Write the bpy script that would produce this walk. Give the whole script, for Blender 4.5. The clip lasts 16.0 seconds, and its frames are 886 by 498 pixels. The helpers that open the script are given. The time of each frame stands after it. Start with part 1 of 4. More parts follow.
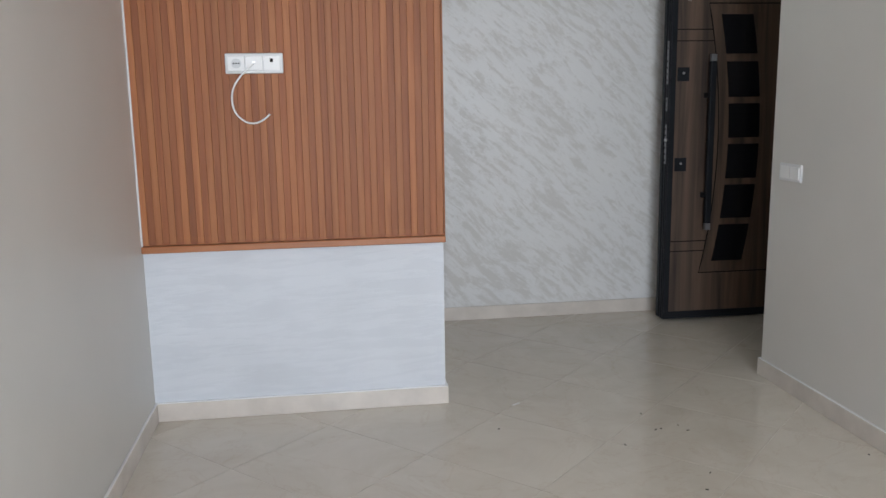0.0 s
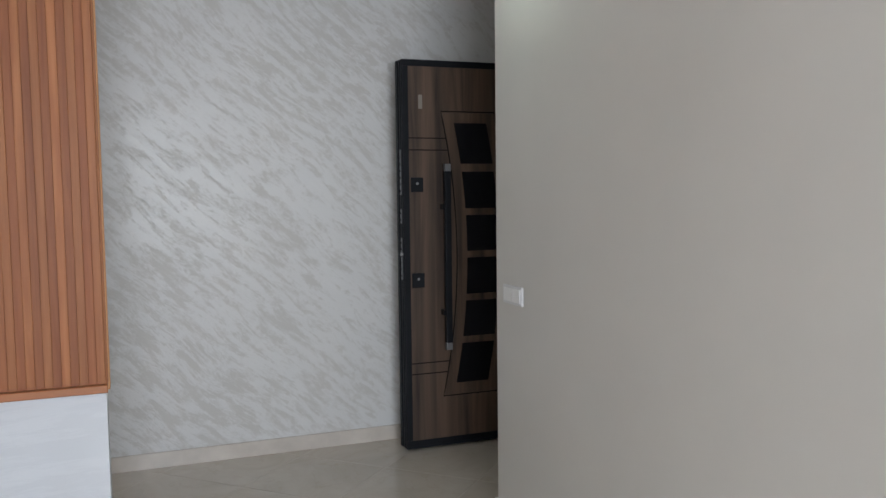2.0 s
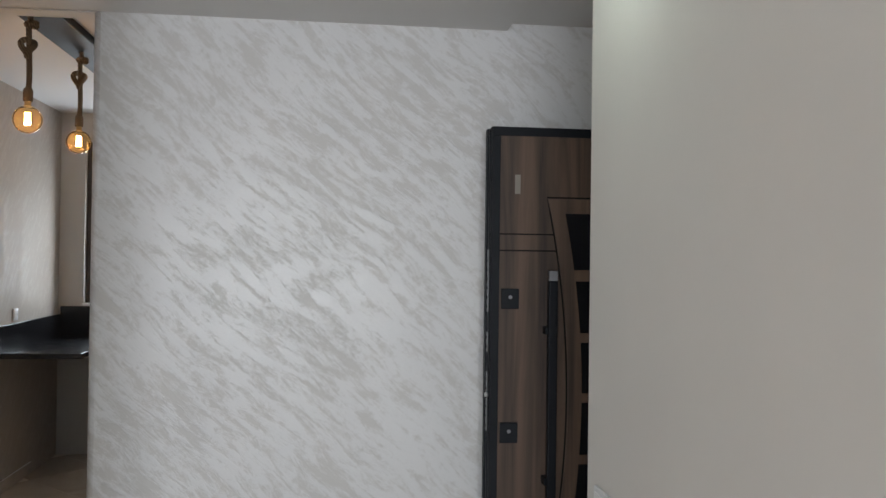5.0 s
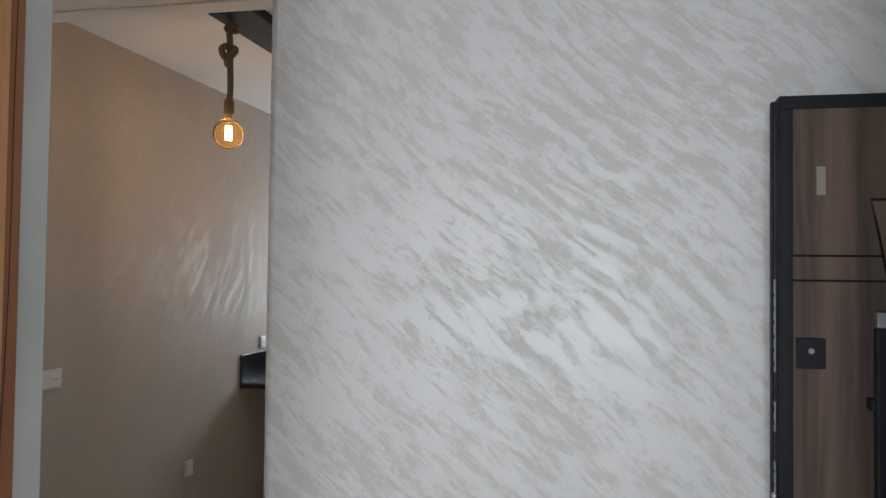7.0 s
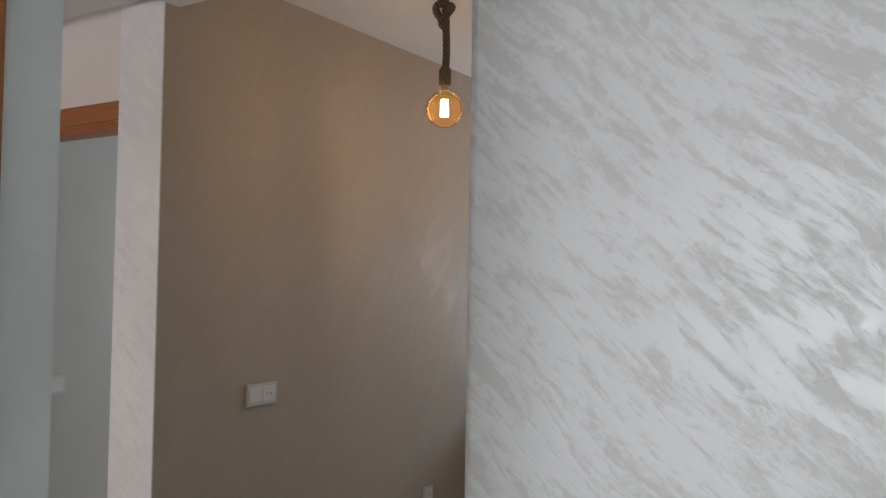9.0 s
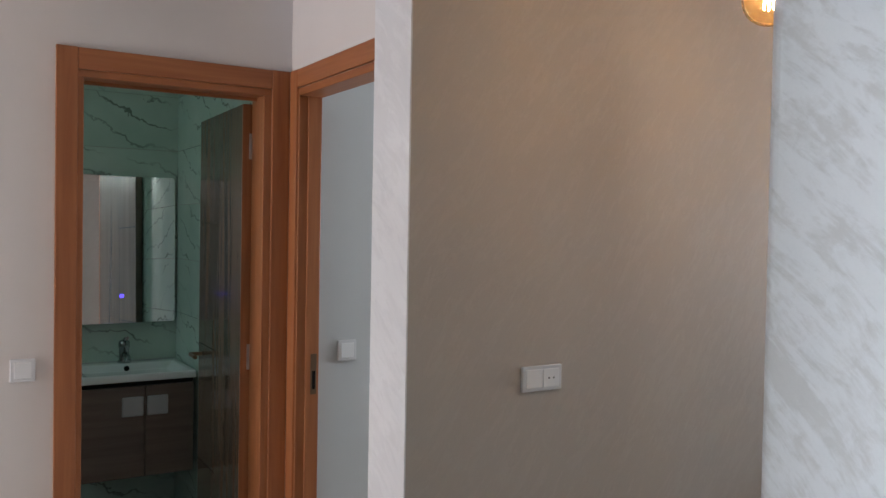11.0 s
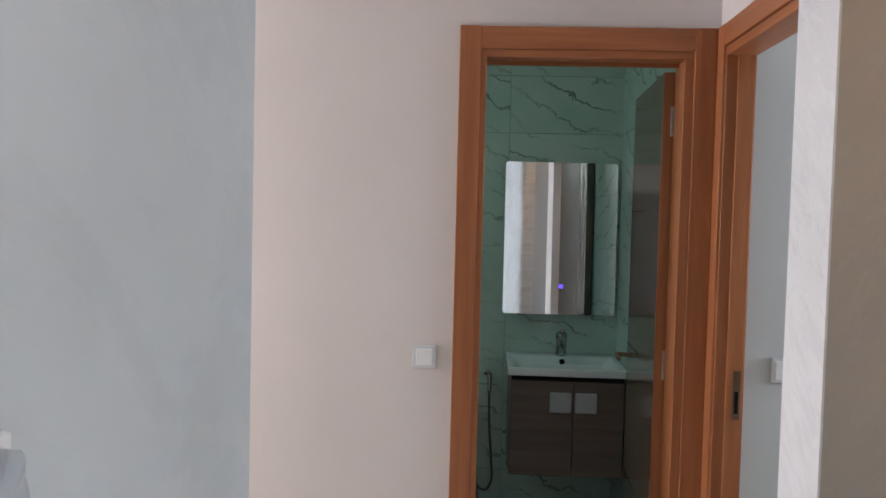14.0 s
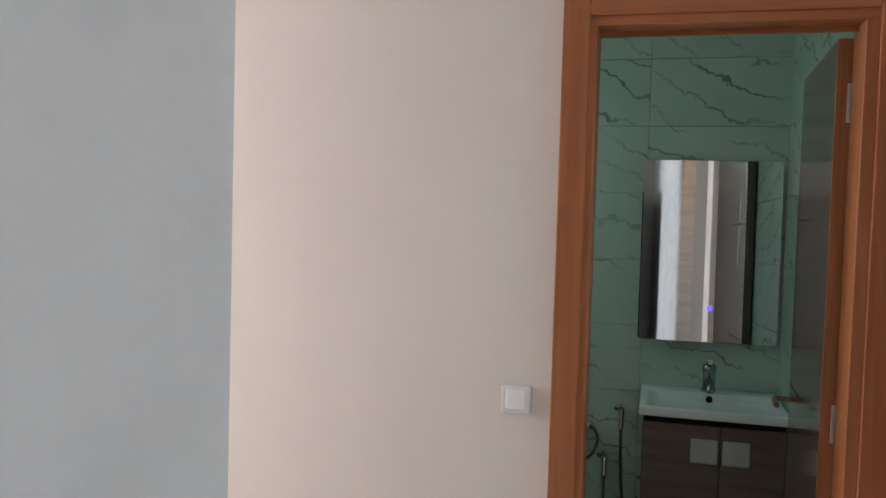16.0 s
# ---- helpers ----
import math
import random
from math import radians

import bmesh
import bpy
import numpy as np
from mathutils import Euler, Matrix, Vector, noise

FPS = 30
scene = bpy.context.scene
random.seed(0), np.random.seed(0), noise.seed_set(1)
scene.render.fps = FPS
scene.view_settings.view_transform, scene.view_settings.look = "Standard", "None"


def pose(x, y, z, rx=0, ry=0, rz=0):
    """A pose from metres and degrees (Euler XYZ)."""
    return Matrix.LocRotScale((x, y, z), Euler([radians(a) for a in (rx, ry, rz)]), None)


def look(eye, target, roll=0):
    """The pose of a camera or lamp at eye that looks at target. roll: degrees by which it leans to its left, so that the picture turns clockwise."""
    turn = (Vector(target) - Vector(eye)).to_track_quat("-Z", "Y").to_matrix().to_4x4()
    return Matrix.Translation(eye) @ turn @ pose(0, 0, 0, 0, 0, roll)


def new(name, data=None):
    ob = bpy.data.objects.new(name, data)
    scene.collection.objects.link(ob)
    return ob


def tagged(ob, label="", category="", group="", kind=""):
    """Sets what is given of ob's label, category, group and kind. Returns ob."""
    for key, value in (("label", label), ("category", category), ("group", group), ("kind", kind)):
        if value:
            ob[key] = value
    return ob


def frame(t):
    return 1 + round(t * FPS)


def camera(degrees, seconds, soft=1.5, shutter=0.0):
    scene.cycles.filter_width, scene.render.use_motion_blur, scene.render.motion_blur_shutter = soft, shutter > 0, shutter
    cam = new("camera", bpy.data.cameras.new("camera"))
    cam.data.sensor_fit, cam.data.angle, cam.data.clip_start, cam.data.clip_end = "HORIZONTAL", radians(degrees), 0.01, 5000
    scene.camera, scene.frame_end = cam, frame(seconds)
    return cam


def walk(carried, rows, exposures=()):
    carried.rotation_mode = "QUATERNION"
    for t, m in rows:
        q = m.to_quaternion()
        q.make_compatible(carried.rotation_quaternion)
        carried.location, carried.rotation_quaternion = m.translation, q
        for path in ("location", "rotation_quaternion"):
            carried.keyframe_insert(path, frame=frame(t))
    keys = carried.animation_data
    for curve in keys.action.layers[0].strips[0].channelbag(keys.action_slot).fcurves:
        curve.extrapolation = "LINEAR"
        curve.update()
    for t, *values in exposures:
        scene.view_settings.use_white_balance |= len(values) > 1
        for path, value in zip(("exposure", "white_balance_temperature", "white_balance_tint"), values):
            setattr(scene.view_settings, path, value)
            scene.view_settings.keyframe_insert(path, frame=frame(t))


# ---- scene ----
cam = camera(56.0, 16.0)
PATH = [
    (0, (0.035, 0.194, 1.311), (0.307, 2.143, 0.953), -0.9),
    (0.5, (0.176, 0.226, 1.313), (0.564, 2.15, 0.93), -0.9),
    (1, (0.354, 0.259, 1.361), (0.851, 2.163, 1.002), 0.2),
    (1.5, (0.476, 0.378, 1.372), (1.11, 2.258, 1.118), 0.1),
    (2, (0.588, 0.573, 1.392), (1.303, 2.435, 1.249), -0.7),
    (2.5, (0.796, 0.728, 1.418), (1.491, 2.6, 1.309), -0.8),
    (3, (0.943, 0.856, 1.452), (1.516, 2.771, 1.381), -0.3),
    (3.5, (1.038, 1.086, 1.477), (1.558, 3.017, 1.469), 0.0),
    (3.7, (1.107, 1.158, 1.495), (1.586, 3.1, 1.508), 0.1),
    (5.8, (1.505, 1.973, 1.589), (1.448, 3.972, 1.614), 0.5),
    (6, (1.545, 2.067, 1.595), (1.369, 4.059, 1.63), 0.4),
    (6.5, (1.609, 2.246, 1.599), (1.225, 4.208, 1.649), 0.7),
    (7, (1.59, 2.466, 1.599), (1.152, 4.416, 1.663), 0.7),
    (7.5, (1.577, 2.701, 1.602), (0.998, 4.615, 1.669), 0.8),
    (8, (1.606, 2.9, 1.61), (0.72, 4.693, 1.67), 1.2),
    (8.5, (1.577, 3.03, 1.61), (0.588, 4.768, 1.654), 1.1),
    (8.7, (1.545, 3.095, 1.608), (0.532, 4.818, 1.663), 1.0),
    (10.8, (1.319, 3.829, 1.6), (-0.338, 4.947, 1.559), 1.2),
    (11, (1.288, 3.863, 1.604), (-0.414, 4.912, 1.559), 1.0),
    (11.5, (1.239, 3.953, 1.596), (-0.596, 4.746, 1.517), 0.5),
    (12, (1.217, 4.077, 1.609), (-0.721, 4.563, 1.517), 0.7),
    (12.5, (1.201, 4.16, 1.604), (-0.778, 4.43, 1.5), 0.7),
    (13, (1.13, 4.206, 1.597), (-0.859, 4.387, 1.49), 0.4),
    (13.5, (1.039, 4.248, 1.602), (-0.956, 4.361, 1.518), 1.4),
    (14, (0.958, 4.318, 1.601), (-1.037, 4.216, 1.509), 1.4),
    (14.5, (0.865, 4.45, 1.609), (-1.11, 4.144, 1.52), 2.4),
    (15, (0.77, 4.508, 1.611), (-1.185, 4.096, 1.519), 1.5),
    (15.5, (0.59, 4.498, 1.612), (-1.361, 4.065, 1.532), 1.7),
    (16, (0.427, 4.476, 1.619), (-1.507, 3.978, 1.525), 1.6),
]
walk(cam, [(t, look(eye, target, roll)) for t, eye, target, roll in PATH],
     exposures=[(0, -0.07, 6450, 10), (2, -0.11, 6500, 10), (3.5, -0.09, 6550, 10), (6, 0.05, 6650, 10), (7.5, 0.10, 6480, 10), (8.5, 0.11, 6550, 10), (11, 0.72, 6100, 10), (11.5, 0.74, 5980, 10), (12.3, 1.02, 5900, 10), (13.5, 1.06, 5950, 10), (15, 1.05, 6200, 10), (16, 1.04, 6250, 10)])

# ---- world and large lights ----
world = bpy.data.worlds.new("sky")
scene.world = world
world.use_nodes = True
wn, wl = world.node_tree.nodes, world.node_tree.links
sky = wn.new("ShaderNodeTexSky")
sky.sky_type, sky.sun_disc = "NISHITA", False
sky.sun_elevation, sky.sun_rotation = radians(48), radians(200)
wl.new(sky.outputs[0], wn["Background"].inputs[0])
wn["Background"].inputs[1].default_value = 0.15
sun = new("sun", bpy.data.lights.new("sun", "SUN"))
sun.data.energy, sun.data.angle, sun.data.color = 2.5, radians(10), (1, 0.96, 0.9)
sun.matrix_world = pose(0, 0, 20, 42, 0, -20)


def window_light(name, m, w, h, watts, colour):
    ob = new(name, bpy.data.lights.new(name, "AREA"))
    ob.data.shape, ob.data.size, ob.data.size_y = "RECTANGLE", w, h
    ob.data.energy, ob.data.color = watts, colour
    ob.matrix_world = m
    return ob


window_light("light_living_window", look((0.65, -2.93, 1.35), (0.65, 0, 1.2)), 2.2, 2.1, 195, (0.84, 0.91, 1.0))
window_light("light_kitchen_window", look((-0.22, 8.68, 1.6), (-0.22, 5, 1.3)), 0.68, 0.72, 28, (0.78, 0.89, 1.0))
window_light("light_bathroom_window", look((-2.5, 3.22, 1.9), (-2.5, 5, 1.3)), 0.5, 0.5, 1.25, (0.64, 1.0, 0.84))
window_light("light_store_window", look((-1.3, 7.36, 1.6), (-1.3, 5, 1.2)), 0.5, 0.8, 18, (0.85, 0.93, 1.0))
# Added lamp in the unseen passage, there to brighten the rose wall.
window_light("light_passage_fill", look((-1.3, 0.66, 1.5), (-1.5, 4, 1.3)), 0.7, 1.2, 38, (1.0, 0.92, 0.91))
window_light("light_hall_spot", pose(1.86, 3.42, 2.485), 0.07, 0.07, 2.2, (0.85, 1.0, 0.93))
window_light("light_kitchen_spot", pose(0.285, 6.36, 2.65), 0.07, 0.07, 1.5, (0.95, 0.98, 1.0))


# ---- materials ----
def material(name, rough=0.5, metal=0.0):
    m = bpy.data.materials.new(name)
    m.use_nodes = True
    nt = m.node_tree
    b = nt.nodes["Principled BSDF"]
    b.inputs["Roughness"].default_value, b.inputs["Metallic"].default_value = rough, metal
    return m, nt.nodes, nt.links, b


def ramp(n, stops):
    r = n.new("ShaderNodeValToRGB")
    e = r.color_ramp.elements
    while len(e) < len(stops):
        e.new(0.5)
    for el, (p, c) in zip(e, stops):
        el.position, el.color = p, (*c, 1)
    return r


def coords(n, l, scale=(1, 1, 1), turn=(0, 0, 0), kind="Object"):
    t, mp = n.new("ShaderNodeTexCoord"), n.new("ShaderNodeMapping")
    mp.inputs["Scale"].default_value = scale
    mp.inputs["Rotation"].default_value = [radians(a) for a in turn]
    l.new(t.outputs[kind], mp.inputs[0])
    return mp.outputs[0]


def noise_tex(n, l, vec, scale, detail=4, rough=0.55, warp=0.0):
    t = n.new("ShaderNodeTexNoise")
    t.inputs["Scale"].default_value, t.inputs["Detail"].default_value = scale, detail
    t.inputs["Roughness"].default_value, t.inputs["Distortion"].default_value = rough, warp
    l.new(vec, t.inputs["Vector"])
    return t.outputs[0]


def bumped(n, l, b, height, strength, distance=0.01):
    k = n.new("ShaderNodeBump")
    k.inputs["Strength"].default_value, k.inputs["Distance"].default_value = strength, distance
    l.new(height, k.inputs["Height"])
    l.new(k.outputs[0], b.inputs["Normal"])
    return k


def mixed(n, l, a, b, f, mode="MIX"):
    x = n.new("ShaderNodeMix")
    x.data_type, x.blend_type = "RGBA", mode
    for s, v in ((0, f), (6, a), (7, b)):
        if hasattr(v, "is_linked"):
            l.new(v, x.inputs[s])
        else:
            x.inputs[s].default_value = v if s == 0 else (*v, 1)
    return x.outputs[2]


def plain(name, colour, rough=0.5, metal=0.0, vary=0.06, scale=6, bump=0.0, fine=90, spec=0.5):
    m, n, l, b = material(name, rough, metal)
    b.inputs["Specular IOR Level"].default_value = spec
    v = coords(n, l)
    lo, hi = [c * (1 - vary) for c in colour], [min(1, c * (1 + vary)) for c in colour]
    r = ramp(n, [(0.3, lo), (0.7, hi)])
    l.new(noise_tex(n, l, v, scale, 5), r.inputs[0])
    l.new(r.outputs[0], b.inputs["Base Color"])
    if bump:
        bumped(n, l, b, noise_tex(n, l, v, fine, 3), bump, 0.004)
    return m


def stucco(name, low, high, turn, stretch=(1, 1, 1), edge=(0.44, 0.56), relief=0.35, rough_low=0.62, rough_high=0.4, size=3.2, cover=0.0, drift=0.35, detail=6, spec=0.5):
    """Trowelled pearl plaster: long drifting flakes, paler and smoother than the coat under them."""
    m, n, l, b = material(name, 0.5)
    b.inputs["Specular IOR Level"].default_value = spec
    turned, stretched = n.new("ShaderNodeMapping"), n.new("ShaderNodeMapping")
    turned.inputs["Rotation"].default_value = [radians(a) for a in turn]
    stretched.inputs["Scale"].default_value = stretch
    l.new(n.new("ShaderNodeTexCoord").outputs["Object"], turned.inputs[0])
    l.new(turned.outputs[0], stretched.inputs[0])
    v = stretched.outputs[0]
    flakes = noise_tex(n, l, v, size, detail, 0.66, 0.5)
    broad = noise_tex(n, l, coords(n, l), 0.9, 3)
    add = n.new("ShaderNodeMath")
    add.operation = "MULTIPLY_ADD"
    add.inputs[1].default_value, add.inputs[2].default_value = drift, -drift / 2 + cover
    l.new(broad, add.inputs[0])
    total = n.new("ShaderNodeMath")
    total.operation = "ADD"
    l.new(flakes, total.inputs[0])
    l.new(add.outputs[0], total.inputs[1])
    mask = ramp(n, [(edge[0], (0, 0, 0)), (edge[1], (1, 1, 1))])
    l.new(total.outputs[0], mask.inputs[0])
    cloud = ramp(n, [(0.3, (0.93, 0.93, 0.93)), (0.7, (1.03, 1.03, 1.03))])
    l.new(noise_tex(n, l, coords(n, l), 2.3, 4), cloud.inputs[0])
    base = mixed(n, l, low, high, mask.outputs[0])
    l.new(mixed(n, l, base, cloud.outputs[0], 1.0, "MULTIPLY"), b.inputs["Base Color"])
    rr = ramp(n, [(0, (rough_low,) * 3), (1, (rough_high,) * 3)])
    l.new(mask.outputs[0], rr.inputs[0])
    l.new(rr.outputs[0], b.inputs["Roughness"])
    h = mixed(n, l, total.outputs[0], mask.outputs[0], 0.6)
    bumped(n, l, b, h, relief, 0.004)
    return m


def feathered(name, low, high, slope, along=4.6, across=17, edge=(0.455, 0.525), relief=0.6, rough=(0.55, 0.36), spec=0.5, axes="XZ", fade=0.24, dull=0.5):
    """Pearl plaster dragged on in feathery strokes: ragged satin flakes over a duller coat."""
    m, n, l, b = material(name, 0.5)
    t, turn, squash = n.new("ShaderNodeTexCoord"), n.new("ShaderNodeMapping"), n.new("ShaderNodeMapping")
    bend = n.new("ShaderNodeTexNoise")
    bend.inputs["Scale"].default_value, bend.inputs["Detail"].default_value = 1.5, 2
    l.new(t.outputs["Object"], bend.inputs["Vector"])
    push, shifted = n.new("ShaderNodeVectorMath"), n.new("ShaderNodeVectorMath")
    push.operation = "SCALE"
    push.inputs["Scale"].default_value = 0.13
    l.new(bend.outputs["Color"], push.inputs[0])
    l.new(t.outputs["Object"], shifted.inputs[0]), l.new(push.outputs[0], shifted.inputs[1])
    l.new(shifted.outputs[0], turn.inputs[0])
    turn.inputs["Rotation"].default_value = (0, radians(-slope), 0) if axes == "XZ" else (radians(-slope), 0, 0)
    squash.inputs["Scale"].default_value = (along, 1, across) if axes == "XZ" else (1, along, across)
    l.new(turn.outputs[0], squash.inputs[0])
    strokes = noise_tex(n, l, squash.outputs[0], 1.0, 7, 0.62, 0.55)
    ragged = noise_tex(n, l, squash.outputs[0], 3.3, 5, 0.65, 0.9)
    crumbs_of = noise_tex(n, l, coords(n, l), 30, 5, 0.65, 0.8)
    broad = noise_tex(n, l, coords(n, l), 1.3, 3)
    grain = noise_tex(n, l, coords(n, l), 210, 2)

    def sum_of(*terms):
        out = None
        for socket, weight in terms:
            k = n.new("ShaderNodeMath")
            k.operation = "MULTIPLY_ADD"
            l.new(socket, k.inputs[0])
            k.inputs[1].default_value, k.inputs[2].default_value = weight, -0.5 * weight + (0.5 if out is None else 0)
            if out is not None:
                j = n.new("ShaderNodeMath")
                l.new(out, j.inputs[0]), l.new(k.outputs[0], j.inputs[1])
                out = j.outputs[0]
            else:
                out = k.outputs[0]
        return out
    height = sum_of((strokes, 1.0), (ragged, 0.28), (crumbs_of, 0.36), (broad, fade))
    mask = ramp(n, [(edge[0], (0, 0, 0)), (edge[1], (1, 1, 1))])
    l.new(height, mask.inputs[0])
    tone = sum_of((broad, 0.14), (ragged, 0.10), (grain, 0.09))
    shade = ramp(n, [(0.40, (0.92, 0.92, 0.92)), (0.60, (1.05, 1.05, 1.05))])
    l.new(tone, shade.inputs[0])
    l.new(mixed(n, l, mixed(n, l, low, high, mask.outputs[0]), shade.outputs[0], 1.0, "MULTIPLY"), b.inputs["Base Color"])
    rr = ramp(n, [(0, (rough[0],) * 3), (1, (rough[1],) * 3)])
    l.new(mask.outputs[0], rr.inputs[0])
    l.new(rr.outputs[0], b.inputs["Roughness"])
    gloss = ramp(n, [(0, (dull,) * 3), (1, (spec,) * 3)])
    l.new(mask.outputs[0], gloss.inputs[0])
    l.new(gloss.outputs[0], b.inputs["Specular IOR Level"])
    bumped(n, l, b, mixed(n, l, height, mask.outputs[0], 0.5), relief, 0.005)
    return m


def wood(name, dark, light, axis="Z", rough=0.4, grain=1.0, vary=0.35, knots=True):
    """Straight-grained timber; the grain runs along the named axis, and each piece has its own tone."""
    m, n, l, b = material(name, rough)
    k = {"X": (1.2, 26, 26), "Y": (26, 1.2, 26), "Z": (26, 26, 1.2)}[axis]
    info = n.new("ShaderNodeObjectInfo")
    t, mp = n.new("ShaderNodeTexCoord"), n.new("ShaderNodeMapping")
    mp.inputs["Scale"].default_value = [c * grain for c in k]
    shift = n.new("ShaderNodeVectorMath")
    shift.operation = "SCALE"
    shift.inputs[0].default_value = (37, 53, 71)
    l.new(info.outputs["Random"], shift.inputs["Scale"])
    off = n.new("ShaderNodeVectorMath")
    l.new(t.outputs["Object"], off.inputs[0])
    l.new(shift.outputs[0], off.inputs[1])
    l.new(off.outputs[0], mp.inputs[0])
    g = noise_tex(n, l, mp.outputs[0], 1.6, 7, 0.6, 0.6)
    r = ramp(n, [(0.3, dark), (0.72, light)])
    l.new(g, r.inputs[0])
    tone = ramp(n, [(0, (1 - vary,) * 3), (1, (1 + vary * 0.35,) * 3)])
    l.new(info.outputs["Random"], tone.inputs[0])
    out = mixed(n, l, r.outputs[0], tone.outputs[0], 1.0, "MULTIPLY")
    if knots:
        kn = noise_tex(n, l, coords(n, l, [3 if c > 5 else 1.1 for c in k]), 3.1, 2)
        kr = ramp(n, [(0.70, (1, 1, 1)), (0.76, (0.45, 0.36, 0.3))])
        l.new(kn, kr.inputs[0])
        out = mixed(n, l, out, kr.outputs[0], 1.0, "MULTIPLY")
    l.new(out, b.inputs["Base Color"])
    bumped(n, l, b, g, 0.15, 0.002)
    return m


MARBLE_COAT = feathered("pearl_plaster_diagonal", (0.58, 0.565, 0.547), (0.672, 0.667, 0.664), 41, 6.0, 25, edge=(0.395, 0.545), relief=0.3, rough=(0.5, 0.37), spec=0.62, dull=0.4, fade=0.36)
PIER_COAT = stucco("pearl_plaster_pier", (0.72, 0.72, 0.725), (0.765, 0.765, 0.77), (0, -40, 0), (1.7, 1, 5.6), edge=(0.42, 0.54), relief=0.5, size=4.0, drift=0.5)
KITCHEN_COAT = feathered("pearl_plaster_kitchen", (0.482, 0.430, 0.376), (0.493, 0.441, 0.386), 52, 6.5, 30, edge=(0.49, 0.60), relief=0.14, rough=(0.62, 0.42), spec=0.09, dull=0.03, axes="YZ")
BACK_COAT = stucco("pearl_plaster_grey", (0.60, 0.63, 0.637), (0.63, 0.66, 0.667), (0, 25, 0), (1.2, 1, 2.5), relief=0.1, rough_high=0.5, size=2.0)
WHITE_COAT = stucco("white_plaster_level", (0.60, 0.622, 0.665), (0.63, 0.652, 0.695), (0, 3, 0), (1.2, 1, 9), relief=0.2, rough_high=0.5)
BEIGE_WALL = plain("beige_satin_paint", (0.61, 0.588, 0.556), 0.45, vary=0.03, scale=1.5, bump=0.05, fine=60)
PINK_WALL = plain("rose_beige_paint", (0.68, 0.635, 0.605), 0.5, vary=0.03, scale=1.8, bump=0.05, fine=60)
GREY_WALL = plain("pale_grey_paint", (0.56, 0.57, 0.57), 0.5, vary=0.03, scale=1.5, bump=0.05, fine=60)
CEILING = plain("ceiling_white", (0.72, 0.71, 0.70), 0.8, vary=0.02, scale=1)
SKIRTING = plain("beige_marble_skirting", (0.59, 0.535, 0.485), 0.22, vary=0.10, scale=7)
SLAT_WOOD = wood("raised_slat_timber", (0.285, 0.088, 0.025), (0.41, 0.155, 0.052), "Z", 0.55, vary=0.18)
# Darker copy of the slat timber; recess shade is put into its colour.
SHADED_WOOD = wood("shaded_recess_timber", (0.225, 0.062, 0.016), (0.335, 0.110, 0.034), "Z", 0.55, vary=0.18)
TRIM_WOOD_X = wood("trim_timber_level", (0.275, 0.090, 0.029), (0.40, 0.148, 0.054), "X", 0.4, vary=0.1, knots=False)
TRIM_WOOD_Y = wood("trim_timber_across", (0.275, 0.090, 0.029), (0.40, 0.148, 0.054), "Y", 0.4, vary=0.1, knots=False)
TRIM_WOOD = wood("trim_timber", (0.275, 0.090, 0.029), (0.40, 0.148, 0.054), "Z", 0.4, vary=0.1, knots=False)
DOOR_WOOD = wood("door_laminate", (0.017, 0.009, 0.006), (0.14, 0.084, 0.054), "Z", 0.6, grain=0.3, vary=0.0)
GREY_WOOD = wood("grey_laminate", (0.105, 0.069, 0.049), (0.205, 0.142, 0.102), "Z", 0.14, grain=0.5, vary=0.05)
VANITY_WOOD = wood("vanity_laminate", (0.10, 0.065, 0.05), (0.17, 0.12, 0.095), "Y", 0.4, grain=0.6, vary=0.0)
KNOT_LINE = plain("dark_wood_line", (0.05, 0.022, 0.01), 0.7)
SAWN_WOOD = wood("sawn_batten_timber", (0.56, 0.26, 0.11), (0.70, 0.37, 0.175), "Z", 0.6, vary=0.0)
BLACK_METAL = plain("black_coated_metal", (0.009, 0.010, 0.013), 0.5, 0.0, vary=0.2, spec=0.18)
BLACK_GLASS = plain("dark_panel_glass", (0.006, 0.006, 0.008), 0.12)
STEEL = plain("brushed_steel", (0.6, 0.6, 0.6), 0.3, 1.0)
DULL_STEEL = plain("dull_steel", (0.22, 0.22, 0.23), 0.5, 0.7)
CHROME = plain("chrome", (0.8, 0.8, 0.8), 0.08, 1.0, vary=0.02)
FRAME_PLASTIC = plain("white_plastic_frame", (0.66, 0.66, 0.67), 0.4, vary=0.02)
PLASTIC = plain("white_plastic", (0.78, 0.78, 0.78), 0.35, vary=0.02)
GRANITE = plain("black_granite", (0.012, 0.012, 0.014), 0.2, vary=0.5, scale=160)
CABINET = plain("taupe_cabinet", (0.24, 0.20, 0.17), 0.4, vary=0.04)
SMOKED_CHROME = plain("basin_chrome", (0.30, 0.31, 0.31), 0.16, 1.0, vary=0.05)
HOSE = plain("ribbed_steel_hose", (0.13, 0.13, 0.13), 0.4, 0.8, vary=0.1)
CERAMIC = plain("white_ceramic", (0.82, 0.84, 0.83), 0.1, vary=0.02)
BRONZE = plain("bronze_aluminium", (0.05, 0.036, 0.028), 0.45, vary=0.1)
SHUTTER = plain("brown_shutter", (0.14, 0.10, 0.075), 0.5, vary=0.08)
GROUT = plain("joint_grey", (0.40, 0.37, 0.33), 0.8)
FACADE = plain("white_render", (0.78, 0.77, 0.75), 0.8, vary=0.05, scale=2)


